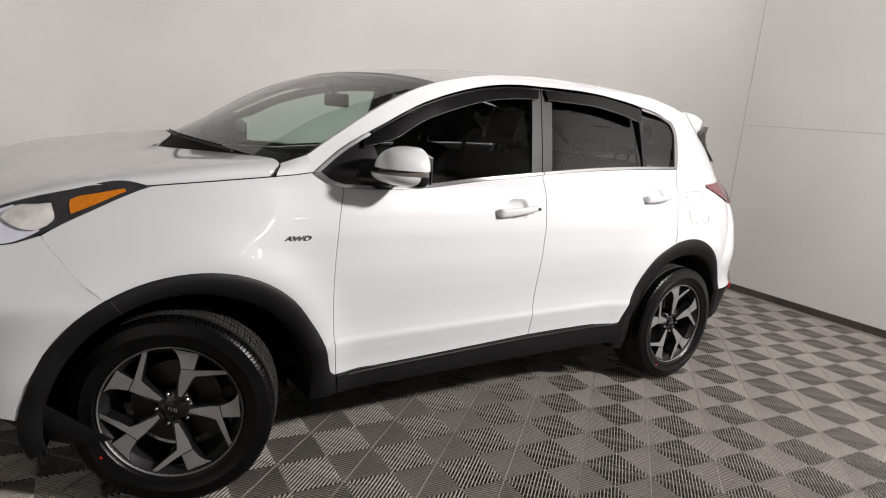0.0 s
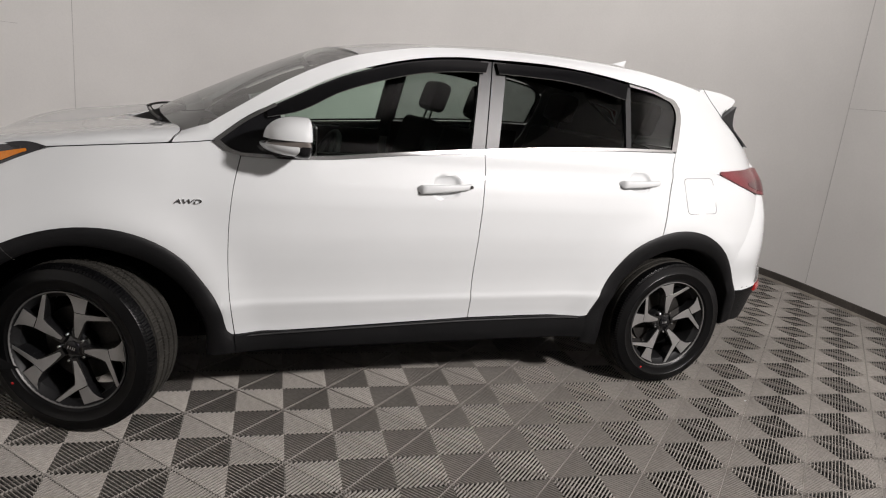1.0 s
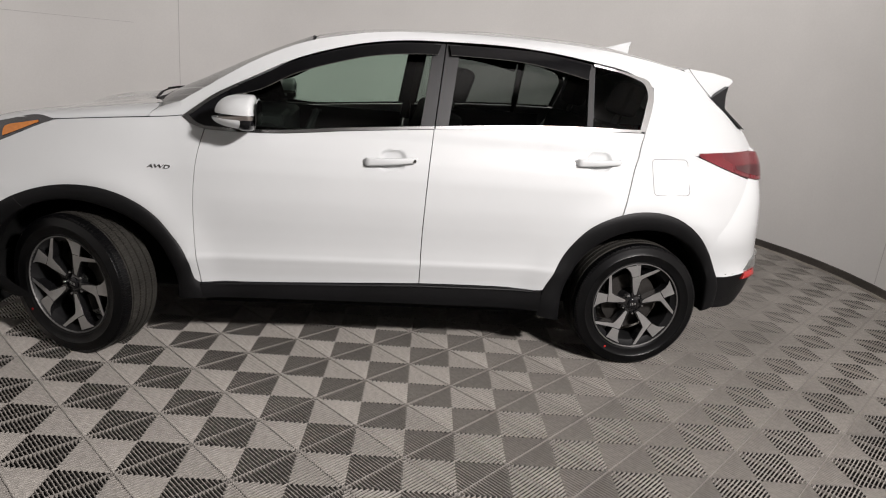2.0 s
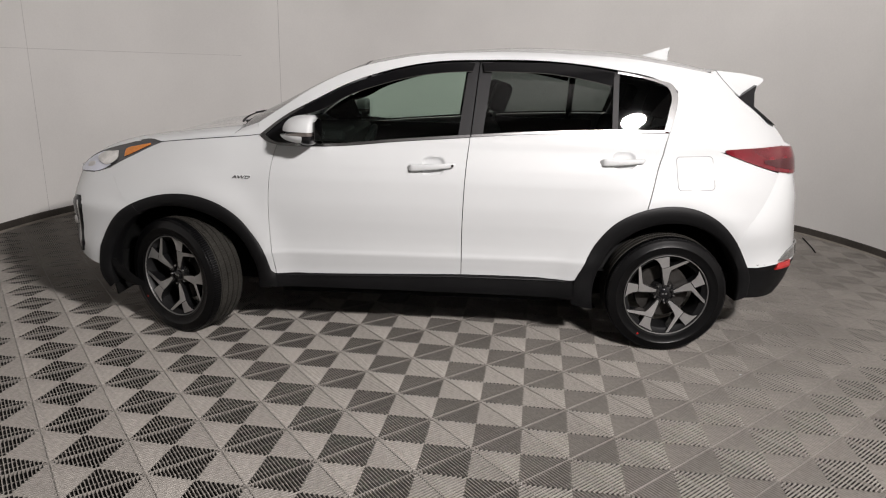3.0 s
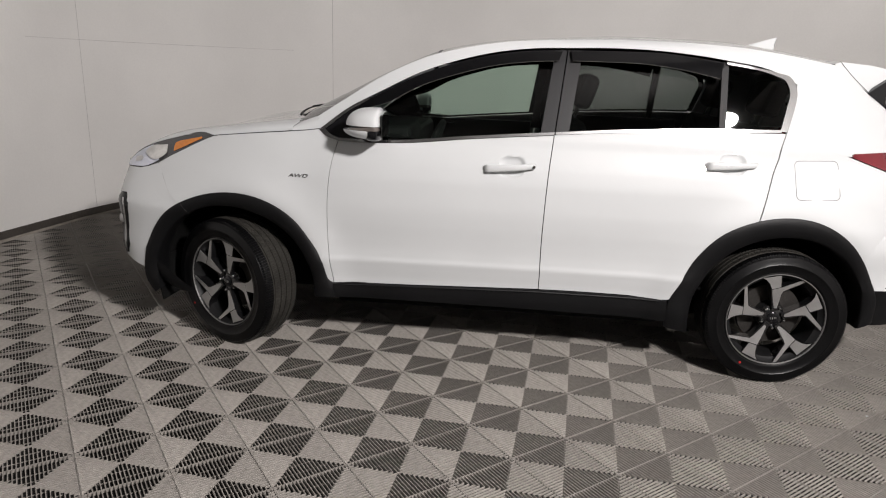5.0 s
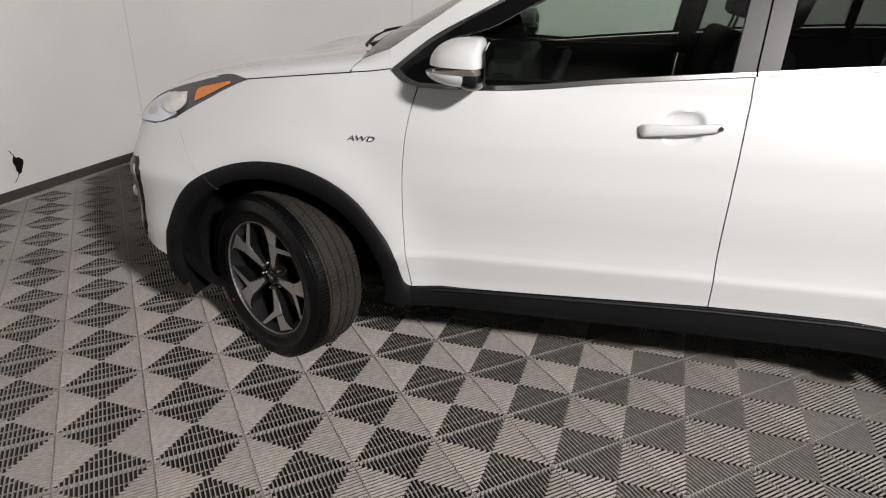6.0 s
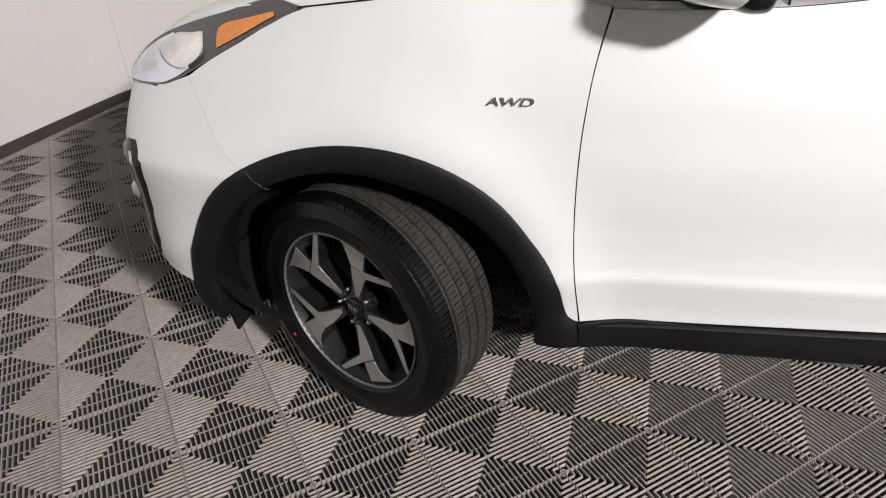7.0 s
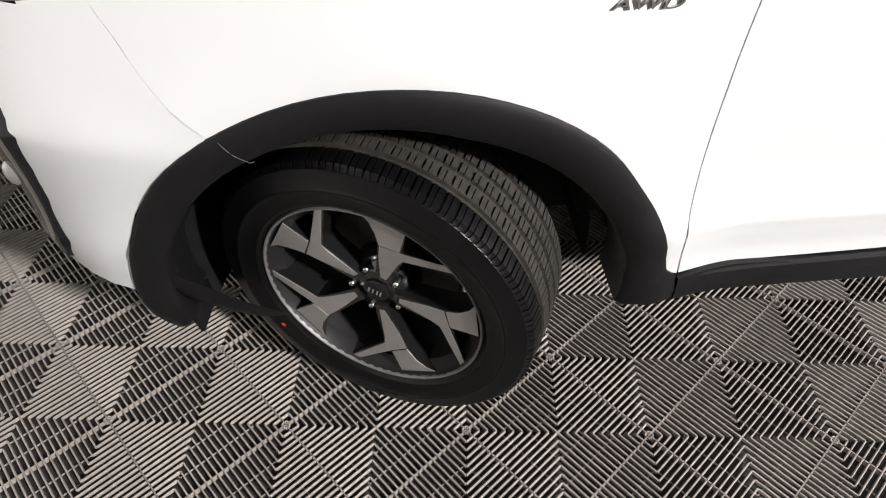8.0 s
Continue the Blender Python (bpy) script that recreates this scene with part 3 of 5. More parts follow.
hood_w = curve1([(-0.84, 0.10), (-0.80, 0.34), (-0.72, 0.54), (-0.62, 0.665), (-0.55, 0.70), (-0.45, 0.735), (-0.25, 0.785), (-0.1, 0.812), (0.12, 0.830), (0.314, 0.829), (0.46, 0.82)])
hood_s = curve1([(-0.84, 0.0), (-0.55, 0.012), (-0.30, 0.026), (0.0, 0.040), (0.346, 0.050)])


def hood_back(t):
    """How far the bonnet's rear edge lies ahead of its corners."""
    return 0.26 * (1 - abs(t)) ** 1.5


def hood_height(u, t):
    """Rounded shoulders over a slightly hollow middle."""
    a, c, sh = hood_z(u), max(hood_c(u) - hood_z(u), 0.0), hood_s(u)
    t = abs(t)
    if t > 0.9:
        return a + sh * math.sqrt(max(1 - ((t - 0.9) / 0.1) ** 2, 0.0))
    k = (0.9 - t) / 0.9
    return a + sh + (c - sh) * k * k * (3 - 2 * k)


bm = bmesh.new()
rows = []
for u in np.linspace(-0.84, 0.346, 44):
    k = min(max((u + 0.15) / 0.496, 0), 1) ** 2
    row = []
    for t in [math.sin(math.pi / 2 * q) for q in np.linspace(-1, 1, 49)]:
        x = u - k * (hood_back(t) + 0.032 * max(abs(t) - 0.975, 0.0) / 0.025)
        row.append(Vector((x, hood_w(u) * t, hood_height(u, t) - 0.01 * k * (1 - abs(t)))))
    rows.append(row)
HOOD_REAR = [p.copy() for p in rows[-1]]
vs = grid_mesh(bm, rows)
fold(bm, vs, Vector((0, 0, -0.012)))
bmesh.ops.recalc_face_normals(bm, faces=bm.faces)
part("bonnet", bm, PAINT, car, "white painted bonnet with raised shoulders", smooth=40)
roof_z = curve1([(1.0, 1.503), (1.15, 1.541), (1.293, 1.568), (1.6, 1.596), (1.965, 1.606), (2.403, 1.590), (2.65, 1.563), (2.79, 1.543), (2.97, 1.517)])
roof_c = curve1([(1.0, 1.547), (1.15, 1.578), (1.293, 1.600), (1.6, 1.625), (1.965, 1.648), (2.403, 1.643), (2.65, 1.621), (2.79, 1.602), (2.90, 1.580), (2.97, 1.560)])


def roof_w(u):
    return HW - inset(u, roof_z(u)) - 0.001


sheet("roof", PAINT, np.linspace(1.03, 2.96, 44), roof_w, roof_z, roof_c, n=28, power=2.4, label="white painted roof", depth=0.02)
screen_z = curve1([(0.352, 1.146), (0.40, 1.171), (0.445, 1.197), (0.55, 1.259), (0.76, 1.393), (1.00, 1.503), (1.04, 1.515)])
screen_c = curve1([(0.352, 1.182), (0.40, 1.208), (0.55, 1.293), (0.76, 1.413), (1.00, 1.535), (1.04, 1.553)])


def screen_w(u):
    return HW - inset(u, screen_z(u)) - 0.004


screen = sheet("windscreen", GLASSSCREEN, np.linspace(0.362, 1.02, 22), screen_w, screen_z, screen_c, n=24, power=2.0, label="pale green windscreen glass", bow=lambda u: 0.12 - 0.15 * min(max(u - 0.41, 0), 0.6))
rear_z = curve1([(3.0, 1.475), (3.078, 1.398), (3.18, 1.341), (3.274, 1.280), (3.343, 1.218), (3.40, 1.150)])
sheet("rear_window", GLASSDARK, np.linspace(3.0, 3.398, 14), lambda u: HW - inset(u, rear_z(u)) - 0.003, rear_z, curve1([(3.0, 1.50), (3.10, 1.42), (3.235, 1.325), (3.40, 1.165)]), n=18, label="dark tinted rear window", bow=-0.10)

# cowl between bonnet and screen, with painted corners beside it
bm = bmesh.new()
rows = []
for p in HOOD_REAR[6:-6]:
    t = p.y / screen_w(0.362)
    g = Vector((0.368 - 0.12 * (1 - t * t), p.y, screen_z(0.362) + (screen_c(0.362) - screen_z(0.362)) * (1 - t * t) - 0.002))
    g.x = max(g.x, p.x + 0.006)
    q = p + Vector((-0.012, 0, -0.014))
    rows.append([q, q + (g - q) * 0.3 + Vector((0, 0, -0.006)), q + (g - q) * 0.7 + Vector((0, 0, -0.004)), g])
vs = grid_mesh(bm, rows)
fold(bm, vs, Vector((0, 0, -0.03)))
bmesh.ops.recalc_face_normals(bm, faces=bm.faces)
part("cowl", bm, UNDER, car, "black plastic cowl under the windscreen")
for side in (-1, 1):
    bm = bmesh.new()
    tip = skin(0.445, 1.194, side)
    edge = [Vector((p.x + 0.003, -side * p.y, p.z)) for p in HOOD_REAR[:5]]
    whole = edge[4] - edge[0]
    rows = []
    for k in range(17):
        t = k / 16
        u, z = spline([(0.3165, 1.1155), (0.38, 1.1205), (0.456, 1.1315)], 16)[k]
        low = skin(u, z, side)
        high = edge[4] + (tip - edge[4]) * t
        span = high - low
        rows.append([low] + [low + Vector((span.x * (e - edge[0]).x / whole.x, span.y * (e - edge[0]).y / whole.y, span.z * (e - edge[0]).z / whole.z)) for e in edge[1:]])
    vs = grid_mesh(bm, rows)
    fold(bm, vs, Vector((0, 0, -0.015)))
    bmesh.ops.recalc_face_normals(bm, faces=bm.faces)
    part("cowl_corner", bm, PAINT, car, "white painted corner beside the windscreen")
for y0, y1, lift in ((-0.52, 0.06, 0.0), (-0.02, 0.50, 0.004)):
    bm = bmesh.new()
    line = []
    for k in range(13):
        y = y0 + (y1 - y0) * k / 12
        t = y / 0.81
        line.append((0.352 - 0.12 * (1 - t * t) - 0.045 * (1 - abs(t)), y, 1.155 + 0.030 * (1 - t * t) + lift))
    tube(bm, line, [0.0035 + 0.003 * (1 - k / 12) for k in range(13)], 8)
    wiper = part("wiper", bm, CLAD, car, "black windscreen wiper")
    bm = bmesh.new()
    tube(bm, [(x + 0.012, y, z + 0.006) for x, y, z in line[2:]], 0.003, 6)
    part("wiper_blade", bm, UNDER, wiper, "thin rubber wiper blade")

# black tubes drawn for the shade in the gaps round the bonnet
for side in (-1, 1):
    bm = bmesh.new()
    tube(bm, [skin(u, z, side, -0.001) + Vector((0, 0, 0.0015)) for u, z in spline([(-0.10, 1.071), (0.12, 1.0965), (0.306, 1.1145), (0.40, 1.123), (0.456, 1.1315)], 24)], 0.0022, 6)
    part("bonnet_gap_line", bm, UNDER, car, "thin black line for the shaded gap beside the bonnet")
    bm = bmesh.new()
    seam = [Vector((p.x + 0.001, -side * p.y if side > 0 else p.y, p.z + 0.0005)) for p in HOOD_REAR[:6]]
    tube(bm, seam, 0.0011, 6)
    part("bonnet_gap_line", bm, UNDER, car, "thin black line for the shaded gap behind the bonnet")

# spoiler over the rear window, with cheeks that run down to the pillars
bm = bmesh.new()
rows = []
for k in range(25):
    t = k / 12 - 1
    y = 0.622 * t
    drop = 0.020 * abs(t) ** 2.2
    pull = 0.012 * abs(t) ** 4
    rows.append([Vector((x - p, y * f, z - drop)) for x, f, z, p in ((2.915, 1.0, 1.552, 0), (2.945, 0.999, 1.561, 0), (3.10, 0.955, 1.551, 0), (3.225, 0.897, 1.534, pull), (3.246, 0.89, 1.527, pull), (3.254, 0.888, 1.518, pull),
                                                                   (3.248, 0.89, 1.508, pull), (3.206, 0.92, 1.474, pull), (3.088, 1.036, 1.420, 0), (2.99, 1.005, 1.49, 0))])
vs = grid_mesh(bm, rows)
bm.faces.new(vs[0])
bm.faces.new(vs[-1][::-1])
bmesh.ops.recalc_face_normals(bm, faces=bm.faces)
part("spoiler", bm, PAINT, car, "white roof spoiler", smooth=50)
# dark tubes drawn for the seam between spoiler and pillar
for side in (-1, 1):
    bm = bmesh.new()
    tube(bm, [Vector((u, side * (HW - inset(u, z) + 0.001), z)) for u, z in spline([(2.94, 1.545), (2.965, 1.515), (3.03, 1.45), (3.086, 1.404)], 10)], 0.0012, 6)
    part("spoiler_seam_line", bm, UNDER, car, "fine dark line for the seam below the spoiler")

# side windows
BELT = [(0.563, 1.092), (0.70, 1.091), (0.852, 1.096), (1.2, 1.128), (1.598, 1.163), (2.0, 1.194), (2.376, 1.212), (2.655, 1.218)]
TOP = [(0.470, 1.138), (0.584, 1.222), (0.755, 1.315), (0.948, 1.412), (1.124, 1.473), (1.3, 1.516), (1.477, 1.539), (1.627, 1.546), (2.016, 1.551), (2.372, 1.516), (2.615, 1.469)]
belt, top = curve1(BELT), curve1(TOP)


def between(f, a, b, n=6, dz=0.0):
    return [(a + (b - a) * k / n, f(a + (b - a) * k / n) + dz) for k in range(n + 1)]


def window(name, mat, a0, a1, b0, b1, proud, label, lo=0.0, hi=0.0, n=20, m=12, depth=0.004, parent=None):
    """A pane from x a0 to b0 along the belt and from a1 to b1 along the top."""
    return panel(name, mat, between(belt, a0, b0, dz=lo), [(b0, belt(b0) + lo), (b1, top(b1) + hi)], between(top, a1, b1, dz=hi),
                 [(a0, belt(a0) + lo), (a1, top(a1) + hi)], n, m, proud, depth, parent, label)


window("front_side_window", GLASSFRONT, 0.70, 0.74, 1.535, 1.585, -0.022, "pale green side window glass", depth=0)
window("rear_side_window", GLASSDARK, 1.655, 1.70, 2.370, 2.372, -0.022, "dark tinted side window glass", depth=0)
for side in (-1, 1):
    bm = bmesh.new()
    rows = coons(between(belt, 2.392, 2.640), [(2.640, belt(2.64)), (2.665, 1.32), (2.678, 1.40), (2.655, 1.445)], [(2.392, top(2.392)), (2.53, 1.486), (2.60, 1.468), (2.655, 1.445)],
                 [(2.392, belt(2.392)), (2.392, top(2.392))], 14, 12,
                 lambda u, z: Vector((u, side * (HW - 0.124 - 0.2806 * (z - 1.273) - 0.10 * (z - 1.273) ** 2 - 0.001 * (u - 2.462) - 0.10 * (u - 2.462) ** 2), z)))
    grid_mesh(bm, rows, flip=side > 0)
    bmesh.ops.recalc_face_normals(bm, faces=bm.faces)
    part("quarter_window", bm, GLASSDARK, car, "dark tinted rear quarter window glass", smooth=60)
# black pillars, sail panel, frames
for a0, a1, b0, b1 in ((1.535, 1.585, 1.600, 1.6385), (1.606, 1.6445, 1.668, 1.712)):
    window("door_pillar", PILLAR, a0, a1, b0, b1, -0.006, "satin black door pillar", n=6, m=10, depth=0.02)
panel("window_divider", CLAD, between(belt, 2.362, 2.392, 2), [(2.392, belt(2.392)), (2.392, top(2.392))], between(top, 2.362, 2.392, 2), [(2.362, belt(2.362)), (2.362, top(2.362))], 3, 8, -0.010, 0.02, None, "dark grey window divider")
panel("sail_panel", GLOSSBLACK, between(belt, 0.563, 0.755), [(0.755, belt(0.755)), (0.70, 1.285)], [(0.485, 1.136), (0.584, 1.214), (0.70, 1.285)], [(0.563, 1.092), (0.52, 1.108), (0.485, 1.136)], 14, 10, -0.004, 0.02, None, "glossy black mirror mount panel")
panel("window_frame", GLOSSBLACK, [(0.60, top(0.60) - 0.022), (0.755, 1.285), (0.948, 1.385), (1.124, 1.447), (1.3, 1.492), (1.477, 1.516), (1.632, 1.523)], [(1.632, 1.523), (1.638, 1.546)],
      between(top, 0.60, 1.638, 10), [(0.60, top(0.60) - 0.022), (0.60, top(0.60))], 36, 3, -0.008, 0.02, None, "black upper window frame")
panel("window_frame", GLOSSBLACK, between(top, 1.645, 2.372, 8, dz=-0.024), [(2.372, top(2.372) - 0.024), (2.372, top(2.372))], between(top, 1.645, 2.372, 8), [(1.645, top(1.645) - 0.024), (1.645, top(1.645))], 24, 3, -0.008, 0.02, None, "black upper window frame")
# rain visors over the windows
VISOR = material("smoked_visor", (0.004, 0.004, 0.0045), 0.10, specular=0.35, blotch=0.2, blotch_scale=8)
panel("rain_visor", VISOR, [(0.66, top(0.66) - 0.030), (0.78, 1.268), (0.948, 1.356), (1.124, 1.418), (1.3, 1.464), (1.477, 1.488), (1.60, 1.496)], [(1.60, 1.496), (1.615, 1.540)],
      between(top, 0.66, 1.615, 10, dz=-0.004), [(0.66, top(0.66) - 0.030), (0.66, top(0.66) - 0.004)], 40, 4, 0.012, 0.016, None, "smoked black plastic rain visor")
panel("rain_visor", VISOR, [(1.665, 1.498), (1.8, 1.499), (2.016, 1.495), (2.2, 1.472), (2.350, 1.442)], [(2.350, 1.442), (2.362, 1.512)],
      between(top, 1.655, 2.362, 10, dz=-0.004), [(1.665, 1.498), (1.655, top(1.655) - 0.004)], 30, 4, 0.012, 0.016, None, "smoked black plastic rain visor")
# chrome lines that stand in for the highlight along each visor's lower edge
for line in ([(0.66, top(0.66) - 0.030), (0.78, 1.268), (0.948, 1.356), (1.124, 1.418), (1.3, 1.464), (1.477, 1.488), (1.60, 1.496)], [(1.665, 1.498), (1.8, 1.499), (2.016, 1.495), (2.2, 1.472), (2.350, 1.442)]):
    for side in (-1, 1):
        bm = bmesh.new()
        tube(bm, [skin(u, z, side, 0.0125) for u, z in spline(line, 30)], 0.0016, 6)
        part("visor_glint", bm, CHROME, car, "chrome line for the highlight along the visor's edge")
# bright trim along the belt and round the quarter window
panel("belt_trim", CHROME, between(belt, 0.563, 1.600, 12, dz=-0.007), [(1.600, belt(1.6) - 0.007), (1.600, belt(1.6) + 0.006)], between(belt, 0.563, 1.600, 12, dz=0.006), [(0.563, belt(0.563) - 0.007), (0.563, belt(0.563) + 0.006)], 40, 2, 0.006, 0.012, None, "bright metal belt trim")
panel("belt_trim", CHROME, between(belt, 1.606, 2.645, 10, dz=-0.007), [(2.645, belt(2.645) - 0.007), (2.645, belt(2.645) + 0.006)], between(belt, 1.606, 2.645, 10, dz=0.006), [(1.606, belt(1.606) - 0.007), (1.606, belt(1.606) + 0.006)], 36, 2, 0.006, 0.012, None, "bright metal belt trim")
panel("belt_trim", CHROME, [(0.456, 1.130), (0.50, 1.102), (0.563, 1.086)], [(0.563, 1.086), (0.563, 1.098)], [(0.485, 1.137), (0.52, 1.112), (0.563, 1.098)], [(0.456, 1.130), (0.485, 1.137)], 10, 3, 0.006, 0.012, None, "bright metal window corner trim")
panel("belt_trim", CHROME, [(0.485, 1.137), (0.584, 1.214), (0.70, 1.283)], [(0.70, 1.283), (0.69, 1.291)], [(0.460, 1.133), (0.575, 1.222), (0.69, 1.291)], [(0.485, 1.137), (0.460, 1.133)], 12, 2, 0.006, 0.012, None, "bright metal window corner trim")
panel("quarter_window_trim", CHROME, [(2.640, belt(2.64)), (2.665, 1.32), (2.678, 1.40), (2.655, 1.445), (2.60, 1.468), (2.53, 1.486), (2.38, 1.508)], [(2.38, 1.508), (2.38, 1.520)],
      [(2.672, 1.214), (2.702, 1.32), (2.712, 1.405), (2.680, 1.462), (2.615, 1.480), (2.53, 1.497), (2.38, 1.520)], [(2.640, belt(2.64)), (2.672, 1.214)], 36, 3, 0.004, 0.014, None, "satin metal quarter window surround")


# wheel arch and sill cladding
def arch_band(curve, hub, inner, a0, a1, name="arch_cladding", widen=0.0):
    """A band from the painted edge in to an opening about the hub that widens towards its rear foot, with a deep inner lip."""
    for side in (-1, 1):
        bm = bmesh.new()
        n = 44
        out = spline(curve, n)
        rows = []
        for k in range(n + 1):
            a = radians(a0 + (a1 - a0) * k / n)
            reach = inner + widen * min(max((radians(70) - a) / radians(60), 0), 1)
            q = np.array([hub[0] + reach * math.cos(a), hub[1] + reach * math.sin(a)])
            o = out[k]
            row = []
            for t, proud in ((0.0, -0.010), (0.0, 0.004), (0.12, 0.010), (0.5, 0.014), (0.9, 0.010), (1.0, 0.002)):
                p = o + (q - o) * t
                row.append(skin(p[0], p[1], side, proud))
            for dep in (0.05, 0.12):
                e = skin(q[0], q[1], side, 0)
                row.append(Vector((e.x, e.y - side * dep, e.z)))
            rows.append(row)
        grid_mesh(bm, rows)
        bmesh.ops.recalc_face_normals(bm, faces=bm.faces)
        part(name, bm, CLAD, car, "black textured wheel arch cladding", smooth=40)


arch_band([(-0.440, 0.235), (-0.466, 0.31)] + ARCH_F[:-1] + [(0.545, 0.373), (0.564, 0.335), (0.570, 0.298)], (0.0, 0.336), 0.405, 190, -5.5, widen=0.040)
arch_band([(2.205, 0.25), (2.203, 0.31), (2.208, 0.388)] + ARCH_R[1:] + [(3.185, 0.44), (3.19, 0.33)], (2.722, 0.336), 0.405, 198, -6)
panel("sill_cladding", CLAD, [(0.557, 0.296), (1.0, 0.293), (1.6, 0.287), (2.203, 0.28)], [(2.203, 0.28), (2.2, 0.391)], [(0.548, 0.371), (0.62, 0.378), (0.8, 0.3745), (1.2, 0.384), (1.577, 0.396), (2.0, 0.395), (2.2, 0.391)],
      [(0.557, 0.296), (0.548, 0.371)], 30, 8, 0.012, 0.05, None, "black textured sill cladding")
for side in (-1, 1):
    bm = bmesh.new()
    tube(bm, [skin(u, 0.365 + 0.022 * (u - 0.6) / 1.0 if u < 1.6 else 0.386, side, 0.010 * min((u - 0.55) / 0.08, 1) - 0.004 * max(1 - (u - 0.55) / 0.05, 0)) for u in np.linspace(0.55, 2.16, 33)], 0.007, 8)
    part("sill_bead", bm, CLAD, car, "glossy black bead along the sill")

# underbody and wheel housings
bm = bmesh.new()
box(bm, (0.52, -0.74, 0.20), (2.22, 0.74, 0.40), 0.02)
box(bm, (-0.46, -0.58, 0.22), (0.55, 0.58, 0.62), 0.03)
box(bm, (-0.72, -0.40, 0.34), (-0.44, 0.40, 0.80), 0.03)
box(bm, (2.18, -0.58, 0.24), (3.42, 0.58, 0.62), 0.03)
part("underbody", bm, UNDER, car, "black underbody")
for (hu, hz), lead in zip(HUBS, (190, 212)):
    for side in (-1, 1):
        bm = bmesh.new()
        rows = []
        for k in range(25):
            a = radians(lead - (lead + 7) * k / 24)
            rows.append([Vector((hu + 0.415 * math.cos(a), side * y, max(hz + 0.415 * math.sin(a), 0.19))) for y in (0.80, 0.72, 0.56)])
        grid_mesh(bm, rows)
        ring = [Vector((hu + 0.415 * math.cos(radians(lead - (lead + 7) * k / 24)), side * 0.56, max(hz + 0.415 * math.sin(radians(lead - (lead + 7) * k / 24)), 0.19))) for k in range(25)]
        bm.faces.new([bm.verts.new(p) for p in ring])
        bmesh.ops.recalc_face_normals(bm, faces=bm.faces)
        part("wheel_housing", bm, UNDER, car, "black wheel arch liner")
for side in (-1, 1):
    # a curved flap that hangs at the front of the arch, wrapped round the tyre
    bm = bmesh.new()
    rows = []
    for k in range(9):
        t = k / 8
        u, z = -0.405 - 0.012 * math.sin(math.pi * t), 0.185 + 0.24 * t
        rows.append([Vector((u + 0.05 * q * q + 0.02 * (1 - t) * q, side * (0.872 - 0.012 * (1 - t) - 0.26 * q), z + 0.02 * (1 - t) * q)) for q in (0, 0.08, 0.25, 0.5, 0.75, 1)])
    vs = grid_mesh(bm, rows)
    fold(bm, vs, Vector((-0.008, 0, 0)))
    bmesh.ops.recalc_face_normals(bm, faces=bm.faces)
    part("mud_flap", bm, UNDER, car, "black scuffed plastic flap ahead of the wheel")
    # joint across the cladding under the wing's seam
    bm = bmesh.new()
    tube(bm, [skin(-0.230 + 0.043 * t, 0.747 - 0.060 * t, side, lift) for t, lift in ((0.0, 0.004), (0.12, 0.0105), (0.3, 0.0128), (0.5, 0.0143), (0.7, 0.0128), (0.9, 0.0103), (1.0, 0.0025))], 0.0005, 6)
    part("cladding_joint", bm, material("joint_grey", (0.10, 0.097, 0.094), 0.6, grain=0.1, grain_scale=90), car, "fine grey joint across the arch cladding")

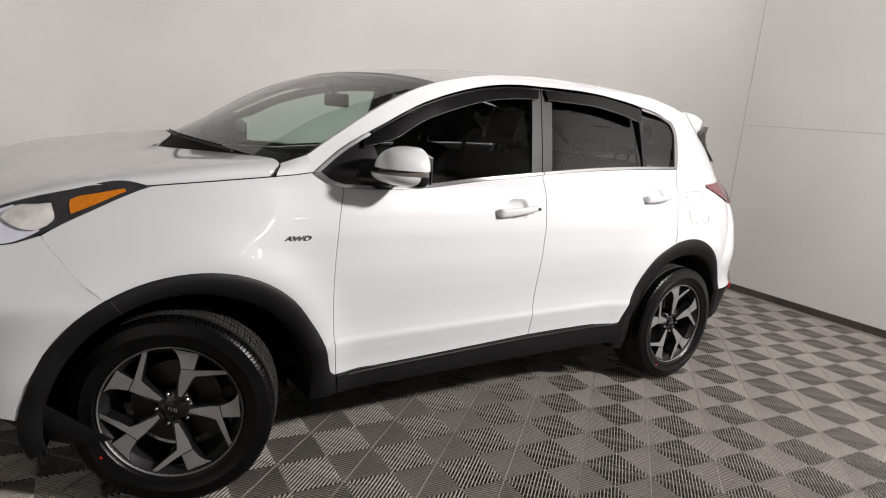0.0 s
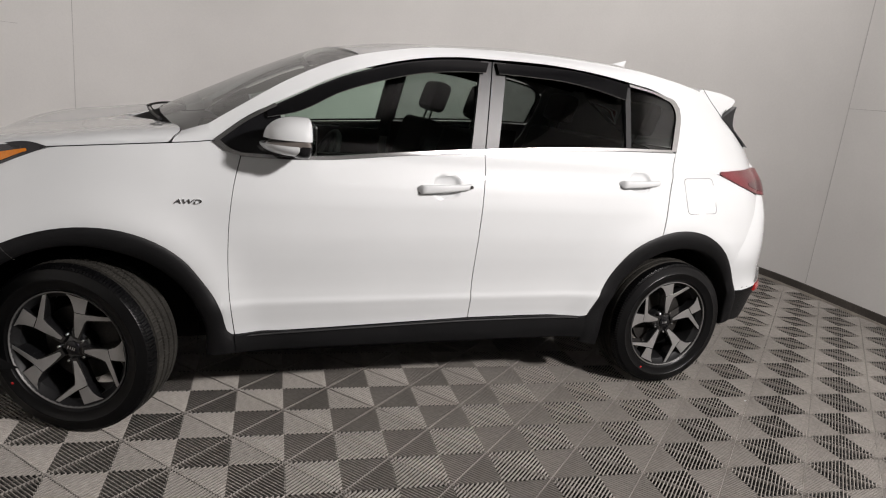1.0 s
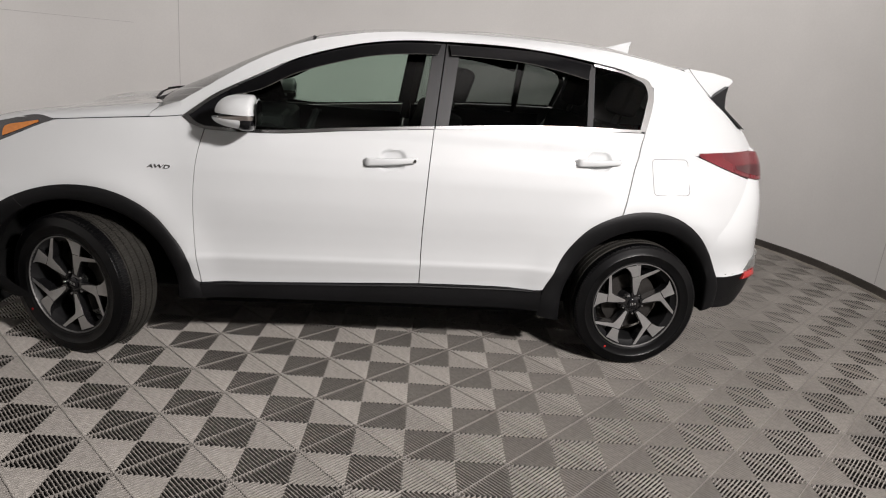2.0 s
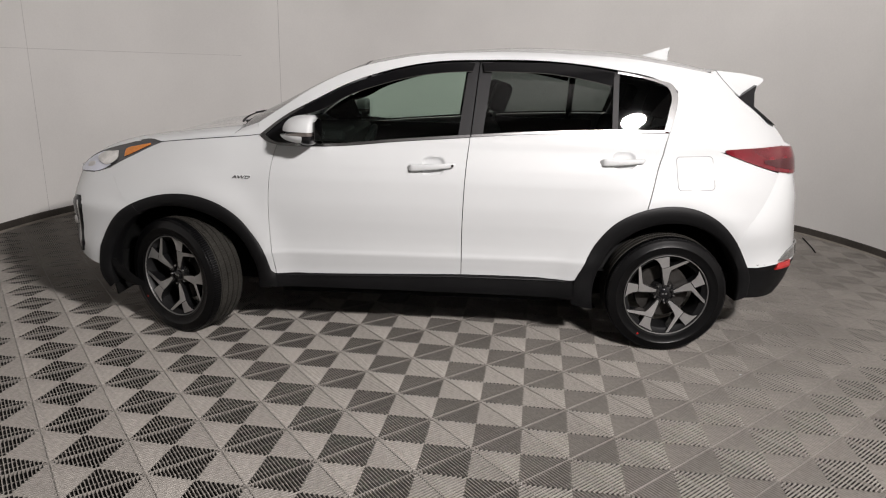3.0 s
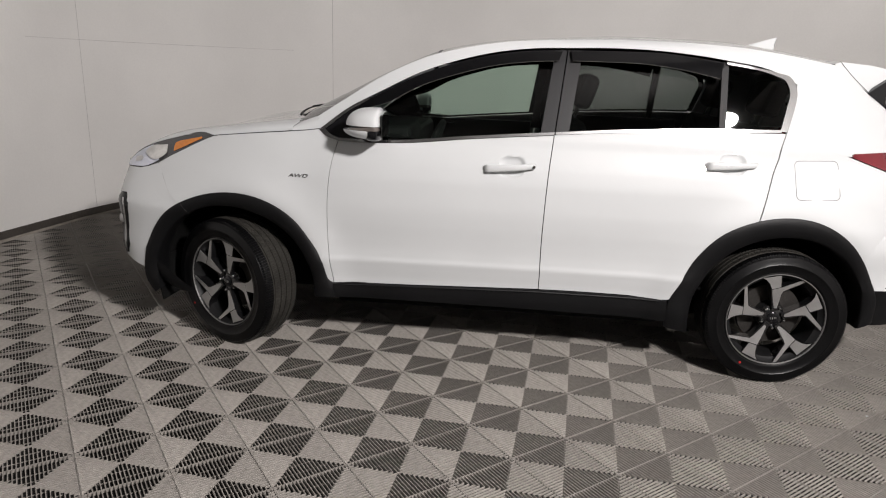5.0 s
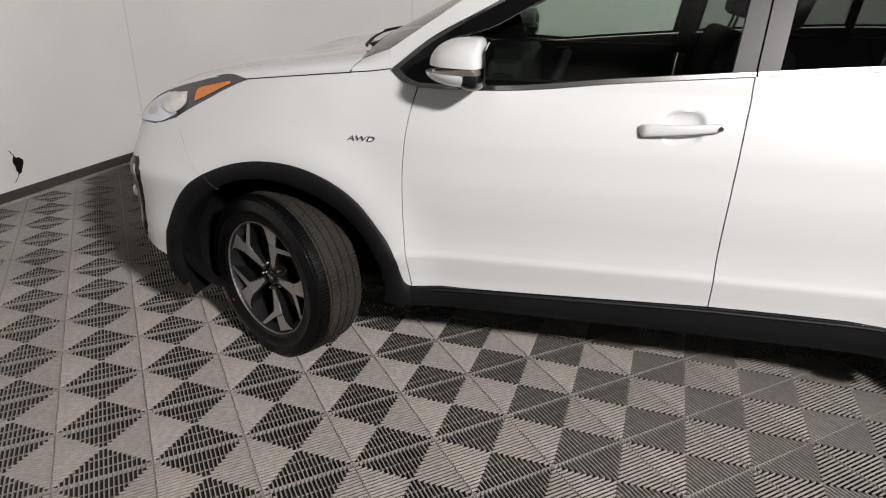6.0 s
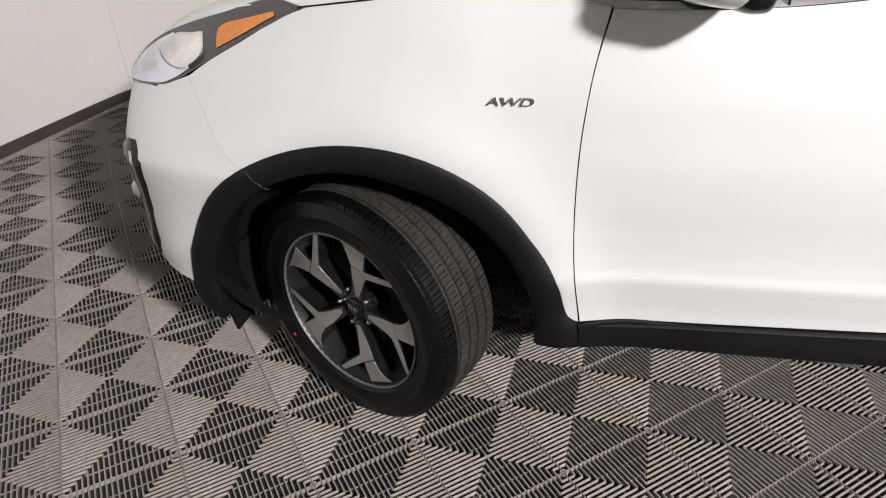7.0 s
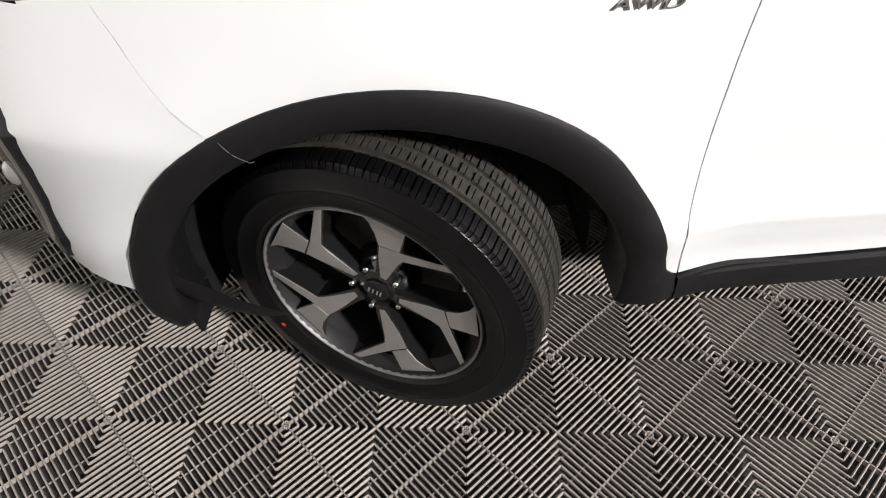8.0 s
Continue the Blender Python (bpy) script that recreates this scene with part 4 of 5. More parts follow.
# headlamps
for side in (-1, 1):
    def lamp_patch(name, mat, bottom, right, top_, left, proud, label, parent, n=24, m=10, on=skin):
        bm = bmesh.new()
        vs = grid_mesh(bm, coons(bottom, right, top_, left, n, m, lambda u, z: on(u, z, side, proud)), flip=side > 0)
        fold(bm, vs, Vector((0, -side * 0.02, 0)))
        bmesh.ops.recalc_face_normals(bm, faces=bm.faces)
        return part(name, bm, mat, parent, label, smooth=45)

    LOWER = [(-0.592, 0.888), (-0.54, 0.889), (-0.49, 0.893), (-0.45, 0.901), (-0.42, 0.913), (-0.36, 0.943), (-0.25, 0.999), (-0.10, 1.069)]
    UPPER = [(-0.608, 0.902), (-0.575, 0.938), (-0.52, 0.980), (-0.458, 1.008), (-0.425, 1.019), (-0.309, 1.051), (-0.142, 1.084), (-0.10, 1.075)]
    head = lamp_patch("headlamp", HOUSING, LOWER, [(-0.10, 1.069), (-0.10, 1.075)], UPPER, [(-0.592, 0.888), (-0.608, 0.902)], 0.0006, "dark grey housed headlamp", car, 40, 14)
    lamp_patch("amber_marker", AMBER, [(-0.311, 0.984), (-0.24, 1.016), (-0.170, 1.050)], [(-0.170, 1.050), (-0.158, 1.055), (-0.162, 1.063)], [(-0.309, 1.024), (-0.296, 1.031), (-0.24, 1.045), (-0.162, 1.063)], [(-0.311, 0.984), (-0.313, 1.010), (-0.309, 1.024)], 0.004, "orange side marker lens", head, 16, 8)
    lamp_patch("front_lens", LAMPCLEAR, [(-0.588, 0.893), (-0.53, 0.895), (-0.47, 0.901), (-0.425, 0.918), (-0.392, 0.936)], [(-0.392, 0.936), (-0.415, 0.97), (-0.452, 1.003)], [(-0.602, 0.903), (-0.568, 0.938), (-0.515, 0.976), (-0.452, 1.003)], [(-0.588, 0.893), (-0.602, 0.903)], 0.003, "clear lavender lamp lens", head, 22, 10)
    lamp_patch("projector_lens", PROJECTOR, [(-0.462, 0.951), (-0.440, 0.942), (-0.405, 0.939), (-0.376, 0.951)], [(-0.376, 0.951), (-0.356, 0.969), (-0.358, 1.013)], [(-0.470, 0.988), (-0.437, 1.004), (-0.400, 1.007), (-0.358, 1.013)], [(-0.462, 0.951), (-0.484, 0.972), (-0.470, 0.988)], 0.005, "clear grey projector lens", head, 22, 14, lambda u, z, sd, pr: skin(u, z, sd, pr + 0.014 * max(0.0, 1 - ((u + 0.418) / 0.075) ** 2 - ((z - 0.974) / 0.045) ** 2) ** 0.6))
    lamp_patch("reflector_trim", SILVER, [(-0.548, 0.917), (-0.515, 0.921), (-0.495, 0.931)], [(-0.495, 0.931), (-0.500, 0.944)], [(-0.546, 0.938), (-0.520, 0.945), (-0.500, 0.944)], [(-0.548, 0.917), (-0.546, 0.938)], 0.0045, "small bright reflector in the lamp", head, 8, 5)
    # fog lamp bezel on the bumper corner
    def nose_point(u, z, proud):
        line = front_line(z, wing_edge(z), 60)
        py = float(np.interp(-u, [-q[0] for q in line], [q[1] for q in line]))
        return Vector((u - proud, side * (-py + proud), z))

    def nose_patch(name, mat, edge_b, edge_f, z0, z1, proud, parent, label, deep=0.03, n=14):
        bm = bmesh.new()
        rows = []
        for z in np.linspace(z0, z1, n):
            a, b = edge_b(z), edge_f(z)
            rows.append([nose_point(a + (b - a) * q, z, proud) for q in (0, 0.15, 0.35, 0.6, 0.85, 1)])
        vs = grid_mesh(bm, rows, flip=side > 0)
        fold(bm, vs, Vector((deep, 0, 0)))
        bmesh.ops.recalc_face_normals(bm, faces=bm.faces)
        return part(name, bm, mat, parent, label)

    back = curve1([(0.445, -0.578), (0.47, -0.568), (0.60, -0.560), (0.72, -0.557), (0.765, -0.572)])
    fore = curve1([(0.445, -0.592), (0.47, -0.640), (0.60, -0.660), (0.72, -0.640), (0.765, -0.590)])
    bez = nose_patch("fog_lamp_bezel", GLOSSBLACK, back, fore, 0.445, 0.765, 0.004, car, "glossy black fog lamp bezel")
    nose_patch("bezel_trim", CHROME, lambda z: back(z) - 0.010, lambda z: back(z) - 0.016, 0.47, 0.74, 0.0055, bez, "thin bright trim in the bezel", 0.004)
    mid = nose_point(-0.598, 0.625, 0.004)
    bm = bmesh.new()
    bmesh.ops.create_uvsphere(bm, u_segments=16, v_segments=10, radius=1.0, matrix=Matrix.Translation(mid) @ Matrix.Diagonal((0.014, 0.010, 0.024, 1)))
    part("fog_lamp", bm, SILVER, bez, "small silver fog lamp")
    # tail lamps
    tail = lamp_patch("tail_lamp", RED, [(2.985, 1.110), (3.08, 1.077), (3.185, 1.045), (3.30, 1.018), (3.40, 1.010), (3.495, 1.02)], [(3.495, 1.02), (3.495, 1.13)], [(2.99, 1.129), (3.1, 1.136), (3.2, 1.141), (3.32, 1.146), (3.41, 1.143), (3.495, 1.13)], [(2.985, 1.110), (2.978, 1.120), (2.99, 1.129)], 0.010, "dark red tail lamp lens", car, 34, 10, tail_skin)
    lamp_patch("inner_lens", TAILDARK, [(3.20, 1.062), (3.30, 1.038), (3.42, 1.028), (3.47, 1.03)], [(3.47, 1.03), (3.475, 1.088)], [(3.20, 1.079), (3.30, 1.082), (3.42, 1.088), (3.475, 1.088)], [(3.20, 1.062), (3.20, 1.079)], 0.012, "darker red inner lens", tail, 20, 6, tail_skin)
    lamp_patch("rear_reflector", REDREFLECT, [(3.315, 0.487), (3.43, 0.492)], [(3.43, 0.492), (3.43, 0.527)], [(3.335, 0.523), (3.43, 0.527)], [(3.315, 0.487), (3.335, 0.523)], 0.012, "red bumper reflector", car, 8, 4, tail_skin)
    lamp_patch("rear_fog_lamp", FOGCLEAR, [(3.335, 0.532), (3.43, 0.535), (3.56, 0.54)], [(3.56, 0.54), (3.57, 0.585)], [(3.40, 0.580), (3.48, 0.596), (3.57, 0.585)], [(3.335, 0.532), (3.40, 0.580)], 0.012, "clear rear bumper lamp", car, 14, 6, tail_skin)
    # black fin beside the rear window, under the spoiler
    bm = bmesh.new()
    fin = [Vector((u, side * (HW - v), z)) for u, v, z in ((3.078, 0.262, 1.402), (3.12, 0.262, 1.436), (3.167, 0.266, 1.470), (3.163, 0.27, 1.425), (3.172, 0.272, 1.356), (3.24, 0.274, 1.307), (3.31, 0.276, 1.255), (3.27, 0.262, 1.268), (3.18, 0.258, 1.336))]
    f0 = [bm.verts.new(p) for p in fin]
    f1 = [bm.verts.new(p + Vector((-0.004, -side * 0.03, 0))) for p in fin]
    bm.faces.new(f0)
    bm.faces.new(f1[::-1])
    for k in range(len(fin)):
        bm.faces.new((f0[k], f1[k], f1[(k + 1) % len(fin)], f0[(k + 1) % len(fin)]))
    bmesh.ops.recalc_face_normals(bm, faces=bm.faces)
    part("window_fin", bm, GLOSSBLACK, car, "glossy black fin beside the rear window", smooth=20)

# fuel flap on the left quarter: a proud rounded outline, grey for its shaded gap
bm = bmesh.new()
loop = []
for cx, cz, a0 in ((2.885, 1.075, 0), (2.725, 1.07, 90), (2.735, 0.94, 180), (2.895, 0.945, 270)):
    for k in range(6):
        a = radians(a0 + 18 * k)
        loop.append((cx + 0.02 * math.cos(a), cz + 0.02 * math.sin(a)))
tube(bm, [skin(u, z, -1, 0.0002) for u, z in loop + loop[:1]], 0.0012, 6, cap=False)
part("fuel_flap_gap_line", bm, material("gap_shadow_grey", (0.09, 0.09, 0.09), 0.7, grain=0.1, grain_scale=90), car, "fine grey line for the shaded gap round the fuel flap")

# door handles
for side in (-1, 1):
    for (u0, u1, z0, z1), owner in (((1.275, 1.525, 0.993, 1.012), fdoor), ((2.300, 2.535, 1.052, 1.066), rdoor)):
        base = owner[0 if side < 0 else 1]
        bm = bmesh.new()
        rows = []
        for k in range(25):
            t = k / 24
            u, z = u0 + (u1 - u0) * t, z0 + (z1 - z0) * t
            end = min(t, 1 - t)
            lift = 0.020 + 0.010 * math.sin(math.pi * min(t / 0.9, 1)) if end > 0.06 else 0.020 * (end / 0.06) ** 0.5
            tall = (0.0195 - 0.0075 * t) * min(1.0, 0.25 + (end / 0.05)) ** 0.5
            thick = 0.010 * min(1.0, 0.3 + end / 0.08)
            c = skin(u, z, side, lift)
            rows.append([c + Vector((0, side * thick * math.copysign(abs(math.cos(a)) ** 0.7, math.cos(a)), tall * math.copysign(abs(math.sin(a)) ** 0.8, math.sin(a)))) for a in (2 * math.pi * i / 18 for i in range(19))])
        vs = grid_mesh(bm, rows)
        bmesh.ops.remove_doubles(bm, verts=bm.verts, dist=0.0001)
        for e0, e1 in ((0.0, 0.10), (0.88, 1.0)):
            foot = [skin(u0 + (u1 - u0) * e, z0 + (z1 - z0) * e, side, lift) for e, lift in ((e0 + 0.02, -0.004), ((e0 + e1) / 2, 0.012), (e1 - 0.02, -0.004))]
            tube(bm, foot, 0.011, 10)
        bmesh.ops.recalc_face_normals(bm, faces=bm.faces)
        part("door_handle", bm, PAINT, base, "white door handle")
        if u0 < 2 and side < 0:
            bm = bmesh.new()
            c = skin(u1 - 0.014, z1 - 0.001, side, 0.033)
            bmesh.ops.create_cone(bm, cap_ends=True, segments=16, radius1=0.007, radius2=0.006, depth=0.008, matrix=Matrix.Translation(c) @ Matrix.Rotation(radians(90), 4, "X"))
            part("key_lock", bm, STEEL, base, "dark key lock")

# door mirrors
for side in (-1, 1):
    def shell(z0, h, front_x, back_x, wide, boxy=0.55, x0=0.765, squash=1.0):
        """A dome of height h (down if negative) on an oval plan, full behind and rounded ahead."""
        bm = bmesh.new()
        rows = []
        for j in range(15):
            f = math.pi / 2 * j / 14
            k = max(math.cos(f), 0.0)
            row = []
            for i in range(48):
                a = 2 * math.pi * i / 48
                c, d = math.cos(a), math.sin(a)
                out = math.copysign(abs(d) ** squash, d)
                row.append(Vector((x0 - front_x * c * k ** 0.8 if c > 0 else x0 + back_x * abs(c) ** 0.45 * k ** 0.3, side * (1.003 + wide * out * k ** boxy), z0 + h * math.sin(f))))
            rows.append(row + row[:1])
        vs = grid_mesh(bm, rows)
        bm.faces.new(vs[0][:-1])
        bmesh.ops.remove_doubles(bm, verts=bm.verts, dist=0.0003)
        bmesh.ops.recalc_face_normals(bm, faces=bm.faces)
        return bm
    holder = part("door_mirror", shell(1.176, 0.082, 0.135, 0.040, 0.108, 0.7), PAINT, car, "white door mirror cap", smooth=50)
    part("lower_cap", shell(1.156, -0.042, 0.133, 0.0, 0.105, 0.5, 0.750), PAINT, holder, "white lower mirror cap", smooth=50)
    part("mirror_base", shell(1.157, -0.050, 0.062, 0.040, 0.107, 0.4), GLOSSBLACK, holder, "black mirror underside", smooth=50)
    part("indicator_strip", shell(1.154, 0.024, 0.131, 0.039, 0.106, 0.02), material("smoked_indicator", (0.12, 0.105, 0.095), 0.15, coat=1.0, blotch=0.2, blotch_scale=20), holder, "smoked grey indicator strip", smooth=50)
    bm = bmesh.new()
    tube(bm, [(0.64, side * 0.84, 1.112), (0.69, side * 0.88, 1.115), (0.735, side * 0.93, 1.122)], [0.03, 0.026, 0.028], 12)
    part("mirror_arm", bm, GLOSSBLACK, holder, "black mirror arm")
    bm = bmesh.new()
    plate(bm, [(-0.085, -0.055), (0.085, -0.055), (0.09, 0.04), (0.0, 0.062), (-0.08, 0.045)], 0.0, 0.004)
    bmesh.ops.transform(bm, matrix=pose(0.8135, side * 1.003, 1.182, 0, 0, 90), verts=bm.verts)
    part("mirror_glass", bm, material("mirror_silver", (0.8, 0.8, 0.8), 0.02, metal=1.0), holder, "silvered mirror glass", smooth=0)

# badge on the left wing, letters of metal bars
font = bpy.data.curves.new("wing_badge", "FONT")
font.body, font.size, font.extrude, font.shear, font.space_character = "AWD", 0.062, 0.003, 0.25, 1.0
font.align_x, font.align_y = "CENTER", "CENTER"
tmp = new("wing_badge_text", font)
bpy.context.view_layer.update()
me = bpy.data.meshes.new_from_object(tmp.evaluated_get(bpy.context.evaluated_depsgraph_get()))
bpy.data.objects.remove(tmp)
me.materials.clear()
me.materials.append(material("dark_chrome_badge", (0.50, 0.50, 0.51), 0.24, metal=1.0, blotch=0.1, blotch_scale=30))
badge = new("wing_badge", me)
badge.parent = car
cpos = skin(0.371, 0.910, -1, 0.003)
badge.matrix_local = Matrix.Translation(cpos) @ Matrix.Rotation(radians(90), 4, "X") @ Matrix.Diagonal((0.64, 0.40, 1, 1))
tagged(badge, "dark chrome letters AWD on the wing")

# aerial fin
bm = bmesh.new()
rows = []
for k in range(9):
    t = k / 8
    h = 0.066 * (t ** 0.9)
    w = 0.022 * (1 - t) + 0.004
    rows.append([Vector((2.65 + 0.205 * t, -w, 1.58)), Vector((2.65 + 0.205 * t, -w * 0.6, 1.605 + h * 0.7)), Vector((2.66 + 0.205 * t, 0, 1.615 + h)), Vector((2.65 + 0.205 * t, w * 0.6, 1.605 + h * 0.7)), Vector((2.65 + 0.205 * t, w, 1.58))])
vs = grid_mesh(bm, rows)
bm.faces.new(vs[-1])
bm.faces.new(vs[0][::-1])
bmesh.ops.recalc_face_normals(bm, faces=bm.faces)
part("aerial_fin", bm, PAINT, car, "white roof aerial fin", smooth=50)

# ---------------------------------------------------------------- cabin
bm = bmesh.new()
box(bm, (0.40, -0.74, 0.36), (3.25, 0.74, 0.42), 0.01)
part("cabin_floor", bm, TRIMBLACK, car, "black cabin floor")
bm = bmesh.new()
box(bm, (0.42, -0.74, 0.70), (0.86, 0.74, 1.10), 0.05)
box(bm, (0.60, -0.60, 1.05), (0.88, -0.20, 1.15), 0.04)
part("dashboard", bm, TRIMBLACK, car, "black dashboard")
bm = bmesh.new()
box(bm, (0.8, -0.13, 0.42), (1.55, 0.13, 0.74), 0.04)
part("centre_console", bm, TRIMBLACK, car, "black centre console")
for side in (-1, 1):
    bm = bmesh.new()
    for a, b, zt in ((0.60, 1.55, 1.10), (1.62, 2.55, 1.16)):
        rows = [[Vector((u, side * (0.72 if z > 1.05 else 0.76), z)) for u in np.linspace(a, b, 6)] for z in (0.42, 0.8, 1.0, zt)]
        vs = grid_mesh(bm, rows)
        fold(bm, vs, Vector((0, side * 0.05, 0)))
    bmesh.ops.recalc_face_normals(bm, faces=bm.faces)
    part("door_card", bm, TRIMBLACK, car, "black door trim")
    bm = bmesh.new()
    rows = []
    for u in np.linspace(0.50, 2.9, 30):
        zt = min(roof_z(u), 1.60) - 0.03 if u > 1.0 else screen_z(u) - 0.02
        w = HW - inset(u, zt) - 0.035
        rows.append([Vector((u, side * w, zt - 0.03)), Vector((u, side * (w - 0.05), zt - 0.005))])
    grid_mesh(bm, rows)
    bmesh.ops.recalc_face_normals(bm, faces=bm.faces)
    part("roof_trim", bm, TRIMBLACK, car, "dark inner roof rail")
    # inner pillar covers
    for a, b, w in ((1.60, 1.645, 0.085), (2.378, 2.386, 0.04)):
        bm = bmesh.new()
        rows = []
        for k in range(7):
            z = 1.05 + 0.5 * k / 6
            u = a + (b - a) * k / 6
            yy = HW - inset(u, z) - 0.045
            rows.append([Vector((u - w / 2, side * yy, z)), Vector((u, side * (yy - 0.03), z)), Vector((u + w / 2, side * yy, z))])
        grid_mesh(bm, rows)
        bmesh.ops.recalc_face_normals(bm, faces=bm.faces)
        part("inner_pillar", bm, TRIMBLACK, car, "dark inner pillar cover")
bm = bmesh.new()
rows = []
for u in np.linspace(1.04, 2.95, 20):
    rows.append([Vector((u, y, roof_c(u) - 0.045 - 0.05 * abs(y / 0.62) ** 2.4)) for y in np.linspace(-0.62, 0.62, 11)])
grid_mesh(bm, rows)
bmesh.ops.recalc_face_normals(bm, faces=bm.faces)
part("headliner", bm, LINER, car, "grey fabric headliner")
bm = bmesh.new()
box(bm, (0.935, -0.105, 1.375), (0.965, 0.125, 1.440), 0.012)
tube(bm, [(0.945, 0.01, 1.43), (0.925, 0.01, 1.465), (0.905, 0.01, 1.485)], 0.014, 10)
part("inner_mirror", bm, TRIMBLACK, car, "black inside mirror")

for side in (-1, 1):
    bm = bmesh.new()
    tube(bm, [(0.93, side * 0.708, 1.068), (0.965, side * 0.700, 1.070), (1.005, side * 0.704, 1.069)], [0.004, 0.006, 0.009], 10)
    part("inner_door_handle", bm, CHROME, car, "small bright inside door handle")

# steering wheel
bm = bmesh.new()
ring = [Vector((0.185 * math.cos(a), 0.185 * math.sin(a), 0)) for a in (2 * math.pi * k / 28 for k in range(29))]
tube(bm, ring, 0.017, 10, cap=False)
for a in (20, 160, 270):
    tube(bm, [(0.03 * math.cos(radians(a)), 0.03 * math.sin(radians(a)), -0.02), (0.18 * math.cos(radians(a)), 0.18 * math.sin(radians(a)), 0)], 0.016, 8)
bmesh.ops.create_uvsphere(bm, u_segments=16, v_segments=10, radius=0.07, matrix=Matrix.Diagonal((1, 0.9, 0.45, 1)))
bmesh.ops.transform(bm, matrix=pose(0.955, -0.40, 0.985) @ Matrix.Rotation(radians(-68), 4, "Y") @ Matrix.Rotation(radians(90), 4, "Z"), verts=bm.verts)
part("steering_wheel", bm, TRIMBLACK, car, "black steering wheel")


def cushion(bm, lo, hi, m, bevel):
    b2 = bmesh.new()
    box(b2, lo, hi, bevel)
    bmesh.ops.transform(b2, matrix=m, verts=b2.verts)
    me = bpy.data.meshes.new("t")
    b2.to_mesh(me)
    b2.free()
    bm.from_mesh(me)
    bpy.data.meshes.remove(me)


def seat(x, y, width, z0, back, head=True):
    s = new("seat")
    s.parent = car
    s.location = (x, y, z0)
    tagged(s, "charcoal cloth car seat")
    bm = bmesh.new()
    cushion(bm, (-0.28, -width / 2, -0.10), (0.24, width / 2, 0.08), Matrix.Rotation(radians(6), 4, "Y"), 0.05)
    part("seat_cushion", bm, CLOTH, s)
    lean = Matrix.Translation((0.22, 0, 0.02)) @ Matrix.Rotation(radians(17), 4, "Y")
    bm = bmesh.new()
    cushion(bm, (-0.07, -width / 2, 0.0), (0.06, width / 2, back), lean, 0.055)
    part("backrest", bm, CLOTH, s)
    offs = (0.0,) if head == 1 else (-0.42, 0.42)
    for o in offs:
        bm = bmesh.new()
        cushion(bm, (-0.05, o - 0.135, back + 0.055), (0.05, o + 0.135, back + 0.235), lean, 0.045)
        part("headrest", bm, CLOTH, s)
        for dy in (-0.05, 0.05):
            bm = bmesh.new()
            tube(bm, [lean @ Vector((0, o + dy, back - 0.02)), lean @ Vector((0, o + dy, back + 0.08))], 0.007, 8)
            part("headrest_rod", bm, CHROME, s, "bright steel headrest rod")
    return s


seat(1.34, -0.37, 0.50, 0.62, 0.60, 1)
seat(1.34, 0.37, 0.50, 0.62, 0.60, 1)
seat(2.28, 0.0, 1.26, 0.66, 0.56, 2)

# ---------------------------------------------------------------- wheels


